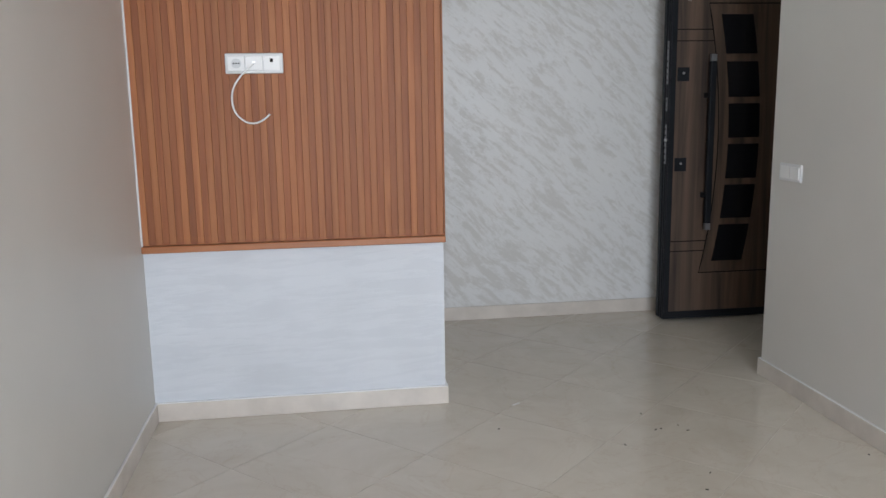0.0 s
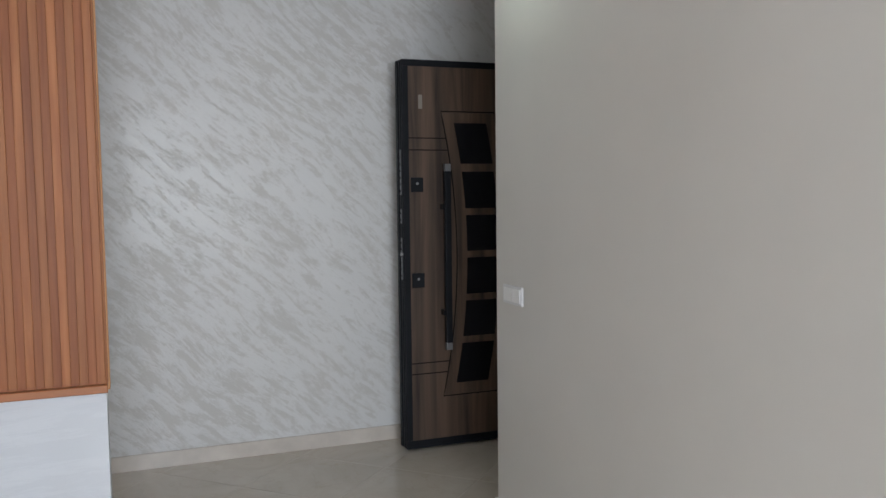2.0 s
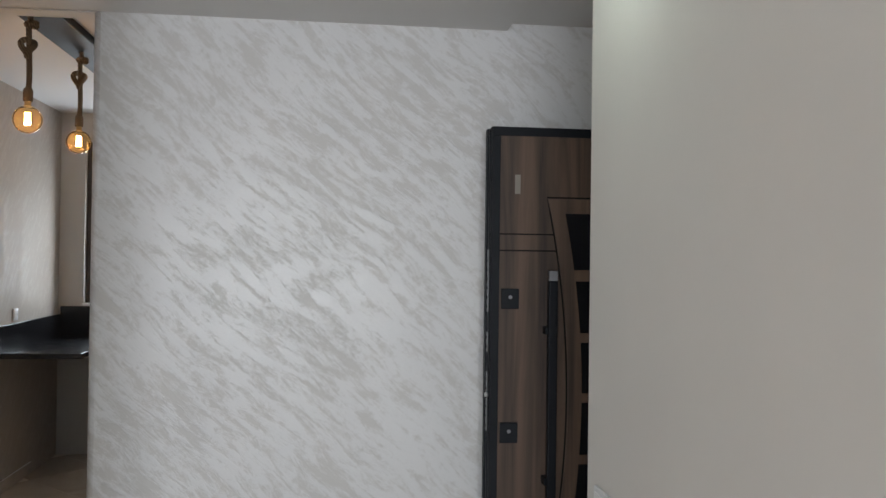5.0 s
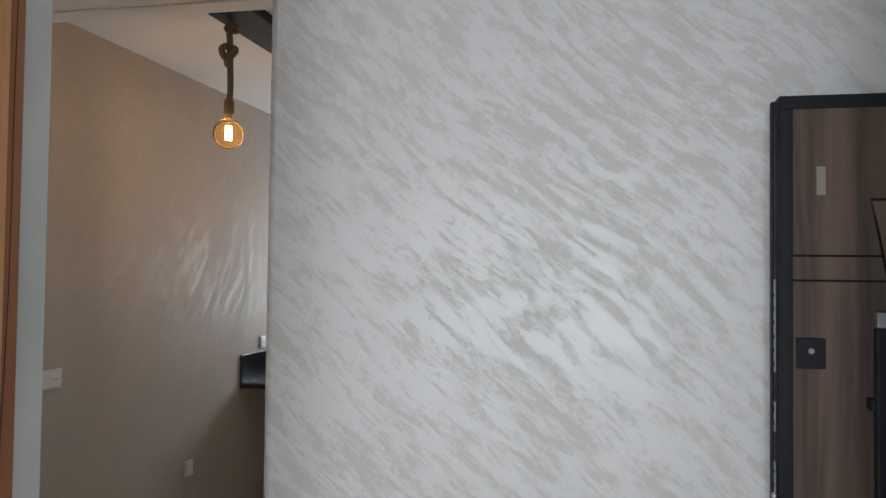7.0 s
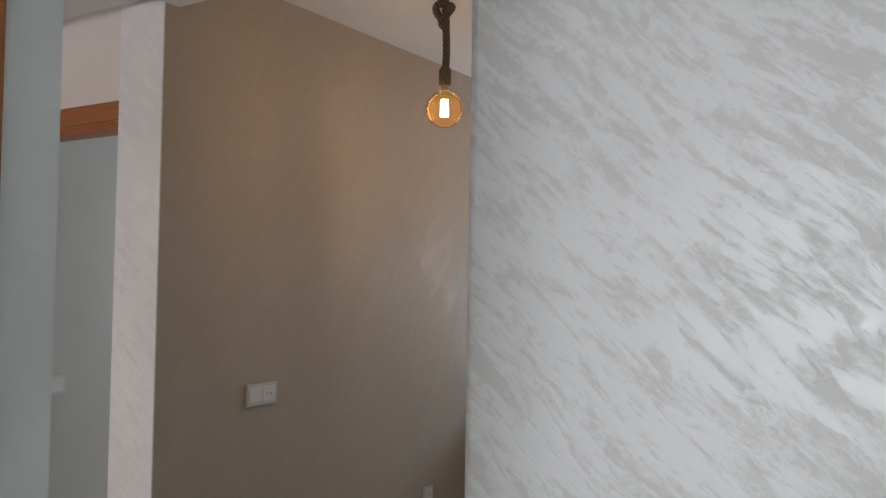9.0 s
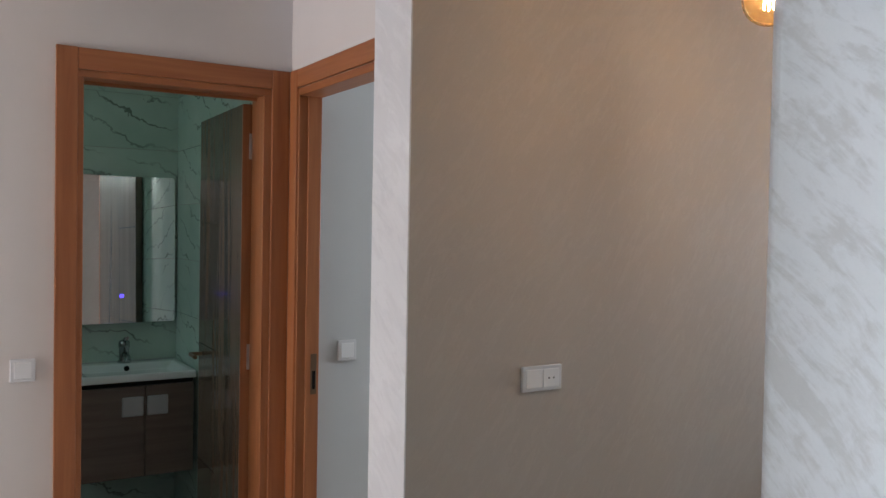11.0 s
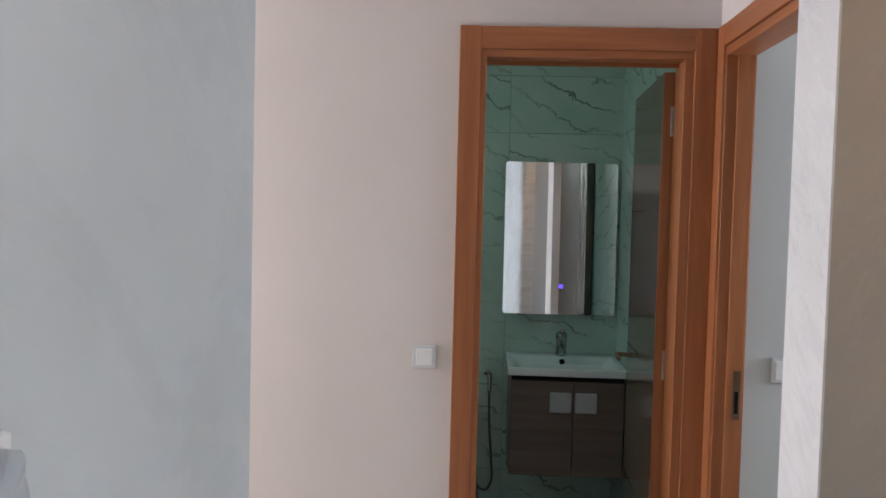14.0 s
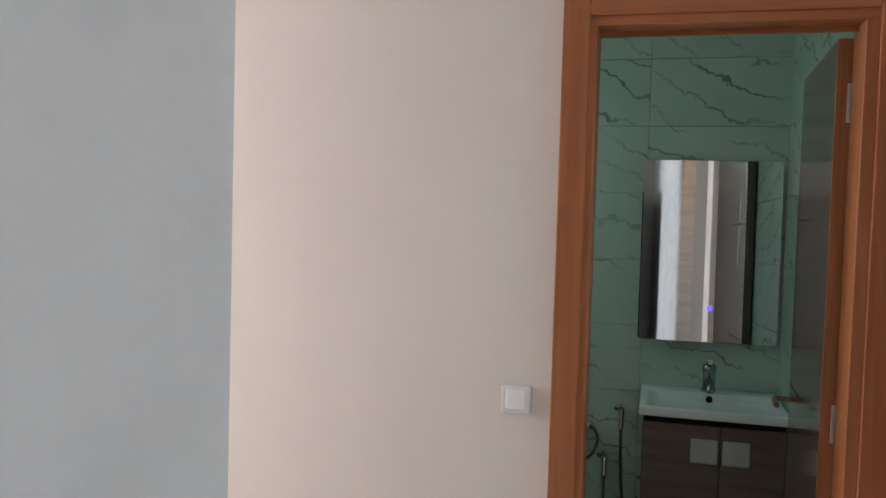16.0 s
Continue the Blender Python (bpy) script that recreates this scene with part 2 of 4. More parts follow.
def part(name, bm, mat, parent=None, label=""):
    me = bpy.data.meshes.new(name)
    bmesh.ops.recalc_face_normals(bm, faces=bm.faces)
    bm.to_mesh(me)
    bm.free()
    me.materials.append(mat)
    ob = new(name, me)
    if parent is not None:
        ob.parent = parent
        if parent.parent is None:
            ob.matrix_parent_inverse = parent.matrix_basis.inverted()
    if label:
        ob["label"] = label
    return ob


def thing(name, label, category, at=(0, 0, 0), group="", kind=""):
    ob = tagged(new(name), label, category, group, kind)
    ob.location = at
    return ob


def add_box(bm, x0, x1, y0, y1, z0, z1, bevel=0.0):
    m = Matrix.Translation(((x0 + x1) / 2, (y0 + y1) / 2, (z0 + z1) / 2)) @ Matrix.Diagonal((abs(x1 - x0), abs(y1 - y0), abs(z1 - z0), 1))
    vs = bmesh.ops.create_cube(bm, size=1, matrix=m)["verts"]
    if bevel:
        bmesh.ops.bevel(bm, geom=list({e for v in vs for e in v.link_edges}), offset=bevel, segments=2, profile=0.5, affect="EDGES")
    return bm


def box(x0, x1, y0, y1, z0, z1, bevel=0.0):
    return add_box(bmesh.new(), x0, x1, y0, y1, z0, z1, bevel)


def wall(name, mat, label, *boxes):
    bm = bmesh.new()
    for b in boxes:
        add_box(bm, *b)
    return tagged(part(name, bm, mat), label, "wall", kind="structure")


def tube(points, radius, sides=10, name="tube"):
    """A round bar along a smooth line, as a bmesh."""
    bm = bmesh.new()
    pts = [Vector(p) for p in points]
    rings, side = [], Vector((1, 0, 0))
    for i, p in enumerate(pts):
        d = (pts[min(i + 1, len(pts) - 1)] - pts[max(i - 1, 0)]).normalized()
        side = side - d * side.dot(d)
        side = (side if side.length > 1e-4 else d.orthogonal()).normalized()
        up = d.cross(side)
        rings.append([bm.verts.new(p + (side * math.cos(a) + up * math.sin(a)) * radius) for a in (2 * math.pi * k / sides for k in range(sides))])
    for a, b in zip(rings, rings[1:]):
        for k in range(sides):
            bm.faces.new((a[k], a[(k + 1) % sides], b[(k + 1) % sides], b[k]))
    bm.faces.new(rings[0])
    bm.faces.new(list(reversed(rings[-1])))
    for f in bm.faces:
        f.smooth = len(f.verts) == 4
    return bm


def lathe(profile, sides=24, at=(0, 0, 0)):
    """A turned body from (radius, height) pairs."""
    bm = bmesh.new()
    rings = [[bm.verts.new((at[0] + r * math.cos(2 * math.pi * k / sides), at[1] + r * math.sin(2 * math.pi * k / sides), at[2] + z)) for k in range(sides)] for r, z in profile]
    for a, b in zip(rings, rings[1:]):
        for k in range(sides):
            bm.faces.new((a[k], a[(k + 1) % sides], b[(k + 1) % sides], b[k])).smooth = True
    bm.faces.new(list(reversed(rings[0])))
    bm.faces.new(rings[-1])
    return bm


# ---- structure ----
XL, XR = -0.703, 2.035          # living room side walls
YS, YSB = 3.622, 3.835          # slatted wall, front and back
YM = 4.968                      # pearl plaster wall
HC, HK, TOP = 2.50, 2.665, 2.75
XB = -1.77                      # wall of the bathroom door
XE = 0.515                      # end of the slatted wall
XK = -0.765                     # kitchen side wall
YW = 8.45                       # kitchen window wall
XF, YR = -3.2, 4.975            # tiled bathroom walls
YD = 5.05                       # wall of the store room door
wall("wall_living_left", BEIGE_WALL, "beige painted living room wall", (-0.80, XL, -3.0, 3.70, 0, TOP))
wall("wall_slatted", WHITE_COAT, "short white plaster wall under timber slats", (XL, XE, YS, 3.70, 0, TOP))
wall("wall_corridor", BACK_COAT, "smooth pale grey plaster wall behind the slatted wall", (-0.745, XE, 3.70, YSB, 0, TOP))
wall("wall_living_right", BEIGE_WALL, "beige painted living room wall ending at the hall", (XR, 2.18, -3.0, 3.72, 0, TOP))
wall("wall_hall_south", BEIGE_WALL, "beige painted entrance hall wall", (2.18, 3.05, 3.58, 3.72, 0, TOP))


def rounded_block(x0, x1, y0, y1, z0, z1, r, steps=8):
    """A block whose upright edge at (x0, y0) is rounded off."""
    bm = bmesh.new()
    plan = [(x1, y0), (x1, y1), (x0, y1)] + [(x0 + r - r * math.cos(a), y0 + r - r * math.sin(a)) for a in (radians(90 * k / steps) for k in range(steps + 1))]
    lo, hi = [bm.verts.new((x, y, z0)) for x, y in plan], [bm.verts.new((x, y, z1)) for x, y in plan]
    for i in range(len(plan)):
        j = (i + 1) % len(plan)
        bm.faces.new((lo[i], lo[j], hi[j], hi[i])).smooth = 3 <= i < 3 + steps
    bm.faces.new(lo), bm.faces.new(hi)
    return bm


XM = 0.438                      # rounded end of the pearl plaster wall
tagged(part("wall_marbled", rounded_block(XM, 3.05, YM, 5.09, 0, TOP, 0.03), MARBLE_COAT), "pearl plaster wall with pale diagonal flakes and a rounded end", "wall", kind="structure")
wall("wall_entrance", BEIGE_WALL, "beige wall round the entrance doorway", (2.9, 3.05, 3.72, 3.79, 0, TOP), (2.9, 3.05, 4.80, YM, 0, TOP), (2.9, 3.05, 3.79, 4.80, 2.12, TOP))
wall("wall_stair", GREY_WALL, "plain grey wall of the stairwell", (3.05, 4.5, 3.4, 3.58, -0.2, TOP), (3.05, 4.5, 5.09, 5.25, -0.2, TOP), (4.4, 4.5, 3.58, 5.09, -0.2, TOP))
wall("wall_living_window", BEIGE_WALL, "beige wall round the large living room window", (-0.80, -0.5, -3.15, -3.0, 0, TOP), (1.8, 2.18, -3.15, -3.0, 0, TOP), (-0.5, 1.8, -3.15, -3.0, 2.42, TOP), (-0.5, 1.8, -3.15, -3.0, 0, 0.25))
wall("wall_pier", PIER_COAT, "narrow white pearl plaster pier beside the kitchen opening", (-0.99, XK, 5.011, 5.016, 0, TOP))
wall("wall_lintel", CEILING, "low beam over the kitchen opening", (XK, 0.49, YM + 0.004, 5.07, 2.496, TOP))
wall("wall_kitchen_left", KITCHEN_COAT, "warm beige pearl plaster kitchen wall", (-0.98, XK, 5.016, YW, 0, TOP))
wall("wall_kitchen_right", GREY_WALL, "plain kitchen side wall", (2.3, 2.45, 5.09, YW, 0, TOP))
WX0, WX1, WZ0, WZ1 = -0.58, 0.13, 1.18, 2.445
wall("wall_kitchen_window", BEIGE_WALL, "beige kitchen wall round the window", (-0.98, WX0, YW, 8.65, 0, TOP), (WX1, 2.45, YW, 8.65, 0, TOP), (WX0, WX1, YW, 8.65, 0, WZ0), (WX0, WX1, YW, 8.65, WZ1, TOP))
wall("wall_bathroom_door", PINK_WALL, "rose beige wall round the bathroom doorway", (-1.9, XB, 0.6, 4.28, 0, TOP), (-1.9, XB, 4.965, 5.135, 0, TOP), (-1.9, XB, 4.28, 4.965, 2.12, TOP))
wall("wall_store_door", PINK_WALL, "rose beige wall round the store room doorway", (XB, -1.70, YD, 5.135, 0, TOP), (-1.70, -0.98, YD, 5.135, 2.12, TOP))
wall("wall_store_left", GREY_WALL, "pale grey store room wall", (-1.9, -1.70, 5.135, 7.4, 0, TOP))
wall("wall_store_back", GREY_WALL, "pale grey store room wall round a window", (-1.9, -1.58, 7.4, 7.5, 0, TOP), (-1.02, -0.98, 7.4, 7.5, 0, TOP), (-1.58, -1.02, 7.4, 7.5, 0, 1.18), (-1.58, -1.02, 7.4, 7.5, 2.02, TOP))
# Unseen end wall; its opening is made up to go with the passage lamp.
wall("wall_passage_end", PINK_WALL, "rose beige end wall of the side passage round an added opening", (-1.9, -1.67, 0.45, 0.6, 0, TOP), (-0.93, -0.80, 0.45, 0.6, 0, TOP), (-1.67, -0.93, 0.45, 0.6, 0, 0.88), (-1.67, -0.93, 0.45, 0.6, 2.12, TOP))
tagged(part("ceiling_living", box(-1.9, 2.06, -3.15, YM, HC, 2.7), CEILING), "plain white ceiling", "ceiling", kind="structure")
tagged(part("ceiling_hall", box(2.06, 4.5, 3.4, YM, 2.53, 2.7), CEILING), "plain white ceiling of the entrance hall", "ceiling", kind="structure")
tagged(part("ceiling_kitchen", box(-1.9, 2.45, 5.07, 8.65, HK, 2.8), CEILING), "plain white kitchen ceiling", "ceiling", kind="structure")
tagged(part("ceiling_bathroom", box(-3.4, -1.9, 3.0, 5.2, 2.42, 2.7), CEILING), "white bathroom ceiling", "ceiling", kind="structure")
tagged(part("ground", box(-300, 300, -300, 300, -3.4, -3.2), GROUT), "pale street ground below the flat", "ground", kind="structure")


def baseboard(*runs):
    bm = bmesh.new()
    for r in runs:
        add_box(bm, *r, 0.0, 0.078, 0.003)
    bead = bmesh.new()
    for x0, x1, y0, y1 in runs:
        add_box(bead, x0 + 0.002, x1 - 0.002, y0 + 0.002, y1 - 0.002, 0.077, 0.0815)
    tagged(part("trim", bead, PLASTIC), "thin white sealant line on top of the skirting", "trim", kind="structure")
    return tagged(part("baseboard", bm, SKIRTING), "low beige marble skirting along the wall", "baseboard", kind="structure")


baseboard((XL, XL + 0.012, -3.0, YS - 0.014))
baseboard((XL, XE + 0.012, YS - 0.014, YS), (XE, XE + 0.012, YS, YSB))
baseboard((XR - 0.013, XR, -3.0, 3.72), (XR - 0.013, 2.9, 3.72, 3.733))
tagged(part("baseboard", rounded_block(XM - 0.012, 2.9, YM - 0.013, 5.08, 0, 0.078, 0.035), SKIRTING), "low beige marble skirting along the pearl wall", "baseboard", kind="structure")
baseboard((XK, XK + 0.012, 5.0, 7.9))
baseboard((-0.745, XE, YSB, YSB + 0.012))
baseboard((XB, XB + 0.012, 0.6, 4.21))

# ---- slatted panel ----
panel = thing("slat_panel", "warm orange-brown timber slat panel above a white plaster dado", "wall panel", (0, YS, 0.72))
part("backing", box(XL + 0.002, XE, YS - 0.006, YS - 0.0005, 0.735, HC - 0.003), SLAT_WOOD, panel)
part("bottom_trim", box(XL + 0.002, XE + 0.006, YS - 0.04, YS - 0.001, 0.716, 0.744, 0.004), TRIM_WOOD_X, panel, "narrow timber trim under the slats")
part("end_slat", box(XE, XE + 0.007, YS - 0.022, 3.628, 0.745, HC - 0.003, 0.0015), SLAT_WOOD, panel)
part("end_batten", box(XE, XE + 0.012, 3.638, 3.715, 0.716, HC - 0.003, 0.002), SAWN_WOOD, panel, "pale sawn corner batten")
end_board = part("end_board", box(XE, XE + 0.006, 3.7155, 3.757, 0.716, HC - 0.003), TRIM_WOOD, panel, "dark brown edge board")


def crack(points, w, x0, x1):
    """A thin wandering line along points (y, z) on the end of the panel."""
    bm = bmesh.new()
    rows = [[bm.verts.new(c) for c in ((x0, y - w, z), (x1, y - w, z), (x1, y + w, z), (x0, y + w, z))] for y, z in points]
    for p, q in zip(rows, rows[1:]):
        for i in range(4):
            j = (i + 1) % 4
            bm.faces.new((p[i], p[j], q[j], q[i]))
    bm.faces.new(rows[0]), bm.faces.new(rows[-1])
    return bm


part("crack", crack([(3.726 + 0.011 * math.sin(2.2 * (z - 1.35)) + 0.002 * math.sin(9 * z), z) for z in (0.73 + 0.05 * k for k in range(36))], 0.0008, XE + 0.004, XE + 0.0068), KNOT_LINE, end_board)


def slat_mesh(w, d, h, mat, c=0.0012):
    prof = [(-w / 2, 0), (-w / 2, -d + c), (-w / 2 + c, -d), (w / 2 - c, -d), (w / 2, -d + c), (w / 2, 0)]
    bm = bmesh.new()
    lo, hi = [bm.verts.new((x, y, 0)) for x, y in prof], [bm.verts.new((x, y, h)) for x, y in prof]
    for i in range(6):
        j = (i + 1) % 6
        bm.faces.new((lo[i], lo[j], hi[j], hi[i]))
    bm.faces.new(lo), bm.faces.new(hi)
    bmesh.ops.recalc_face_normals(bm, faces=bm.faces)
    me = bpy.data.meshes.new("slat")
    bm.to_mesh(me)
    bm.free()
    me.materials.append(mat)
    return me


COUNT = 45
PITCH = (XE - XL - 0.004) / COUNT
# Every second slat sits back and carries its shade in the timber colour.
slat_meshes = [slat_mesh(PITCH, d, HC - 0.75, mat) for d, mat in ((0.0145, SLAT_WOOD), (0.0120, SHADED_WOOD))]
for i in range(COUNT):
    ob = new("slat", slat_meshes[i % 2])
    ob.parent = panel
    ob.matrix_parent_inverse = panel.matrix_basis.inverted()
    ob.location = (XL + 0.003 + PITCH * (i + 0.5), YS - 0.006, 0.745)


tagged(part("trim", box(XL, XL + 0.007, YS - 0.026, YS - 0.021, 0.72, HC - 0.003, 0.002), FRAME_PLASTIC), "white sealant bead along the slat panel", "trim", kind="structure")

# ---- sockets and switches ----
SLOT = plain("dark_slot", (0.012, 0.011, 0.010), 0.7, spec=0.08)
BACKBOX = plain("translucent_frame", (0.62, 0.63, 0.64), 0.25)


def wall_plate(name, label, category, m, modules, size=0.08, width=None, kind="switch", tilt=0.0):
    """A wall plate built facing -y at the origin, then set at m."""
    w = width or size * (0.5 + 0.5 * modules)
    root = thing(name, label, category, group="wall plates")
    part("frame", box(-w / 2, w / 2, -0.0095, 0, -size / 2, size / 2, 0.003), FRAME_PLASTIC, root)
    inner = w - 0.022
    step = inner / modules
    for i in range(modules):
        x = -inner / 2 + step * (i + 0.5)
        bm = box(x - step / 2 + 0.0012, x + step / 2 - 0.0012, -0.0125, -0.007, -size / 2 + 0.011, size / 2 - 0.011, 0.002)
        piece = part("rocker" if kind == "switch" or (kind == "mixed" and i == 0) else "socket", bm, PLASTIC, root)
        if piece.name.startswith("socket"):
            slots = bmesh.new()
            for dx in (-0.0095, 0.0095):
                add_box(slots, x + dx - 0.0025, x + dx + 0.0025, -0.0131, -0.012, -0.0025, 0.0025)
            part("slots", slots, SLOT, piece)
    root.matrix_basis = m
    return root


triple = thing("socket_plate", "white triple socket plate fixed over the timber slats", "socket", (-0.222, YS - 0.023, 1.453))
px0, px1, pz0, pz1, py = -0.334, -0.112, 1.414, 1.492, YS - 0.022
part("frame", box(px0, px1, py - 0.011, py, pz0, pz1, 0.004), BACKBOX, triple, "pale clear frame")
for i in range(3):
    x0 = px0 + 0.010 + i * 0.0675
    m = part("module", box(x0, x0 + 0.0655, py - 0.015, py - 0.006, pz0 + 0.011, pz1 - 0.011, 0.002), PLASTIC, triple)
    xc, zc = x0 + 0.033, (pz0 + pz1) / 2
    if i == 0:
        part("recess", tube([(xc, py - 0.0156, zc), (xc, py - 0.0148, zc)], 0.019, 20), BACKBOX, m)
        bm = bmesh.new()
        for dx in (-0.0095, 0.0, 0.0095):
            add_box(bm, xc + dx - 0.003, xc + dx + 0.003, py - 0.0162, py - 0.0155, zc - 0.003, zc + 0.003)
        part("slots", bm, SLOT, m)
    elif i == 1:
        part("port", tube([(xc, py - 0.018, zc + 0.004), (xc, py - 0.0148, zc + 0.004)], 0.006, 14), STEEL, m)
    else:
        part("port", box(xc - 0.006, xc + 0.006, py - 0.0156, py - 0.0148, zc + 0.004, zc + 0.018), SLOT, m)
cable = [(-0.2235, py - 0.020, 1.452), (-0.24, py - 0.035, 1.437), (-0.275, py - 0.032, 1.405), (-0.306, py - 0.022, 1.36), (-0.315, py - 0.015, 1.31), (-0.303, py - 0.012, 1.262), (-0.27, py - 0.012, 1.230), (-0.235, py - 0.014, 1.222), (-0.20, py - 0.018, 1.234), (-0.172, py - 0.02, 1.256)]


def smooth_line(pts, n=6):
    """Points along a Catmull-Rom curve."""
    p = [Vector(q) for q in pts]
    p = [p[0] * 2 - p[1]] + p + [p[-1] * 2 - p[-2]]
    out = []
    for i in range(1, len(p) - 2):
        a, b, c, d = p[i - 1:i + 3]
        for k in range(n):
            t = k / n
            out.append(0.5 * (2 * b + (c - a) * t + (2 * a - 5 * b + 4 * c - d) * t * t + (3 * b - a - 3 * c + d) * t ** 3))
    return out + [p[-2]]


tagged(part("antenna_cable", tube(smooth_line(cable), 0.0038, 10), PLASTIC), "loose white antenna cable curling from the socket", "cable")
SW_Y = 3.555
wall_plate("light_switch", "white double light switch on the beige wall", "switch", pose(XR - 0.0005, SW_Y, 0.968, 0, 0, 270), 2, 0.076, 0.17)
wall_plate("light_switch", "white single light switch beside the bathroom door", "switch", pose(XB + 0.0005, 4.125, 1.118, 0, 0, 90), 1, 0.076)
wall_plate("light_switch", "white single light switch on the grey wall", "switch", pose(-1.6995, 5.264, 1.125, 0, 0, 90), 1, 0.08)
wall_plate("socket_plate", "white switch and socket plate on the kitchen wall", "socket", pose(XK + 0.0005, 5.496, 1.147, 0, 0, 90), 2, 0.08, 0.155, "mixed")
wall_plate("socket_plate", "white single socket low on the kitchen wall", "socket", pose(XK + 0.0005, 6.645, 0.53, 0, 0, 90), 1, 0.085, None, "socket")
wall_plate("socket_plate", "white single socket above the black worktop", "socket", pose(XK + 0.0005, 7.56, 1.15, 0, 0, 90), 1, 0.08, None, "socket")

# ---- entrance door, standing open along the pearl plaster wall ----
door = thing("entrance_door", "open armoured door in brown laminate with black frame and panels", "door", (2.86, 4.74, 0))
DX0, DX1, DY0, DY1, DZ0, DZ1 = 1.955, 2.86, 4.70, 4.785, 0.012, 2.064
part("leaf_core", box(DX0, DX1, DY0 + 0.006, DY1, DZ0, DZ1, 0.003), BLACK_METAL, door, "black steel core")
part("edge_lip", box(DX0 - 0.008, DX0 + 0.010, DY1 - 0.030, DY1, DZ0 + 0.004, DZ1 - 0.002, 0.002), BLACK_METAL, door)
part("edge_groove", box(DX0 - 0.004, DX0, DY0 + 0.022, DY0 + 0.034, DZ0 + 0.01, DZ1 - 0.01), BLACK_METAL, door)
part("face_frame_top", box(DX0 + 0.002, DX1, DY0 - 0.003, DY0 + 0.006, DZ1 - 0.034, DZ1, 0.002), BLACK_METAL, door)
part("face_frame_bottom", box(DX0 + 0.002, DX1, DY0 - 0.003, DY0 + 0.006, DZ0, 0.056, 0.002), BLACK_METAL, door)
part("face_frame_side", box(DX0 + 0.002, DX0 + 0.034, DY0 - 0.003, DY0 + 0.006, 0.056, DZ1 - 0.034, 0.002), BLACK_METAL, door)
FX0 = DX0 + 0.034
face = part("face_panel", box(FX0, DX1, DY0 + 0.0005, DY0 + 0.0062, 0.056, DZ1 - 0.034), DOOR_WOOD, door, "brown wood-grain laminate face")


def strip(points, w, y0, y1):
    """A flat strip of width w along points (x, z), lying on the door's face."""
    bm = bmesh.new()
    p = [Vector((a, b)) for a, b in points]
    rows = []
    for i, q in enumerate(p):
        d = (p[min(i + 1, len(p) - 1)] - p[max(i - 1, 0)]).normalized()
        nn = Vector((-d.y, d.x)) * w / 2
        rows.append([bm.verts.new((v.x, y, v.y)) for y in (y0, y1) for v in (q + nn, q - nn)])
    for a, b in zip(rows, rows[1:]):
        for i, j in ((0, 1), (1, 3), (3, 2), (2, 0)):
            bm.faces.new((a[i], a[j], b[j], b[i]))
    bm.faces.new((rows[0][0], rows[0][1], rows[0][3], rows[0][2]))
    bm.faces.new((rows[-1][0], rows[-1][1], rows[-1][3], rows[-1][2]))
    return bm


def bow(z, side):
    """The two curved sides of the inlaid band of panels."""
    u = (z - 1.045) / 0.76
    return (2.253 if side == 0 else 2.53) - 0.085 * u * u * (1.0 if side == 0 else 0.75)


ZB, ZT = 0.282, 1.80
part("inlay_groove", strip([(2.61, ZT), (2.53 - 0.065, ZT), (bow(ZT, 0), ZT)] + [(bow(ZT + (ZB - ZT) * k / 24, 0), ZT + (ZB - ZT) * k / 24) for k in range(1, 24)] + [(bow(ZB, 0), ZB), (2.3, ZB), (2.61, ZB)], 0.006, DY0 - 0.0012, DY0 + 0.002), SLOT, face)
for z in (1.66, 1.598, 0.471, 0.413):
    part("groove", strip([(FX0, z), (bow(z, 0), z)], 0.0055, DY0 - 0.0012, DY0 + 0.002), SLOT, face)
band = bmesh.new()
left = [(bow(ZB + (ZT - ZB) * k / 24, 0) + 0.006, ZB + 0.006 + (ZT - ZB - 0.012) * k / 24) for k in range(25)]
rows = []
for k, (x, z) in enumerate(left):
    xr = bow(z, 1)
    rows.append([band.verts.new(c) for c in ((x, DY0 - 0.004, z), (xr, DY0 - 0.004, z), (xr, DY0 + 0.002, z), (x, DY0 + 0.002, z))])
for a, b in zip(rows, rows[1:]):
    for i in range(4):
        j = (i + 1) % 4
        band.faces.new((a[i], a[j], b[j], b[i]))
band.faces.new(rows[0]), band.faces.new(rows[-1])
part("inlay_band", band, DOOR_WOOD, door, "curved raised wood-grain band")
for z0, z1 in ((1.527, 1.74), (1.289, 1.484), (1.061, 1.252), (0.829, 1.024), (0.60, 0.792), (0.35, 0.562)):
    bm = bmesh.new()
    prof = []
    for y in (DY0 - 0.008, DY0 - 0.001):
        ring = [(bow(z0 + (z1 - z0) * k / 6, 0) + 0.058, y, z0 + (z1 - z0) * k / 6) for k in range(7)]
        ring += [(bow(z0 + (z1 - z0) * k / 6, 0) + 0.058 + 0.185, y, z0 + (z1 - z0) * k / 6) for k in range(6, -1, -1)]
        prof.append([bm.verts.new(c) for c in ring])
    for i in range(14):
        j = (i + 1) % 14
        bm.faces.new((prof[0][i], prof[0][j], prof[1][j], prof[1][i]))
    bm.faces.new(prof[0]), bm.faces.new(prof[1])
    part("dark_panel", bm, BLACK_GLASS, door, "black glossy panel")
bar = part("pull_bar", box(2.166, 2.200, DY0 - 0.062, DY0 - 0.032, 0.580, 1.486, 0.004), BLACK_METAL, door, "long square black pull handle")
for z in (1.486, 0.542):
    part("bar_cap", box(2.167, 2.199, DY0 - 0.061, DY0 - 0.033, z, z + 0.038, 0.002), DULL_STEEL, bar, "dull steel end cap")
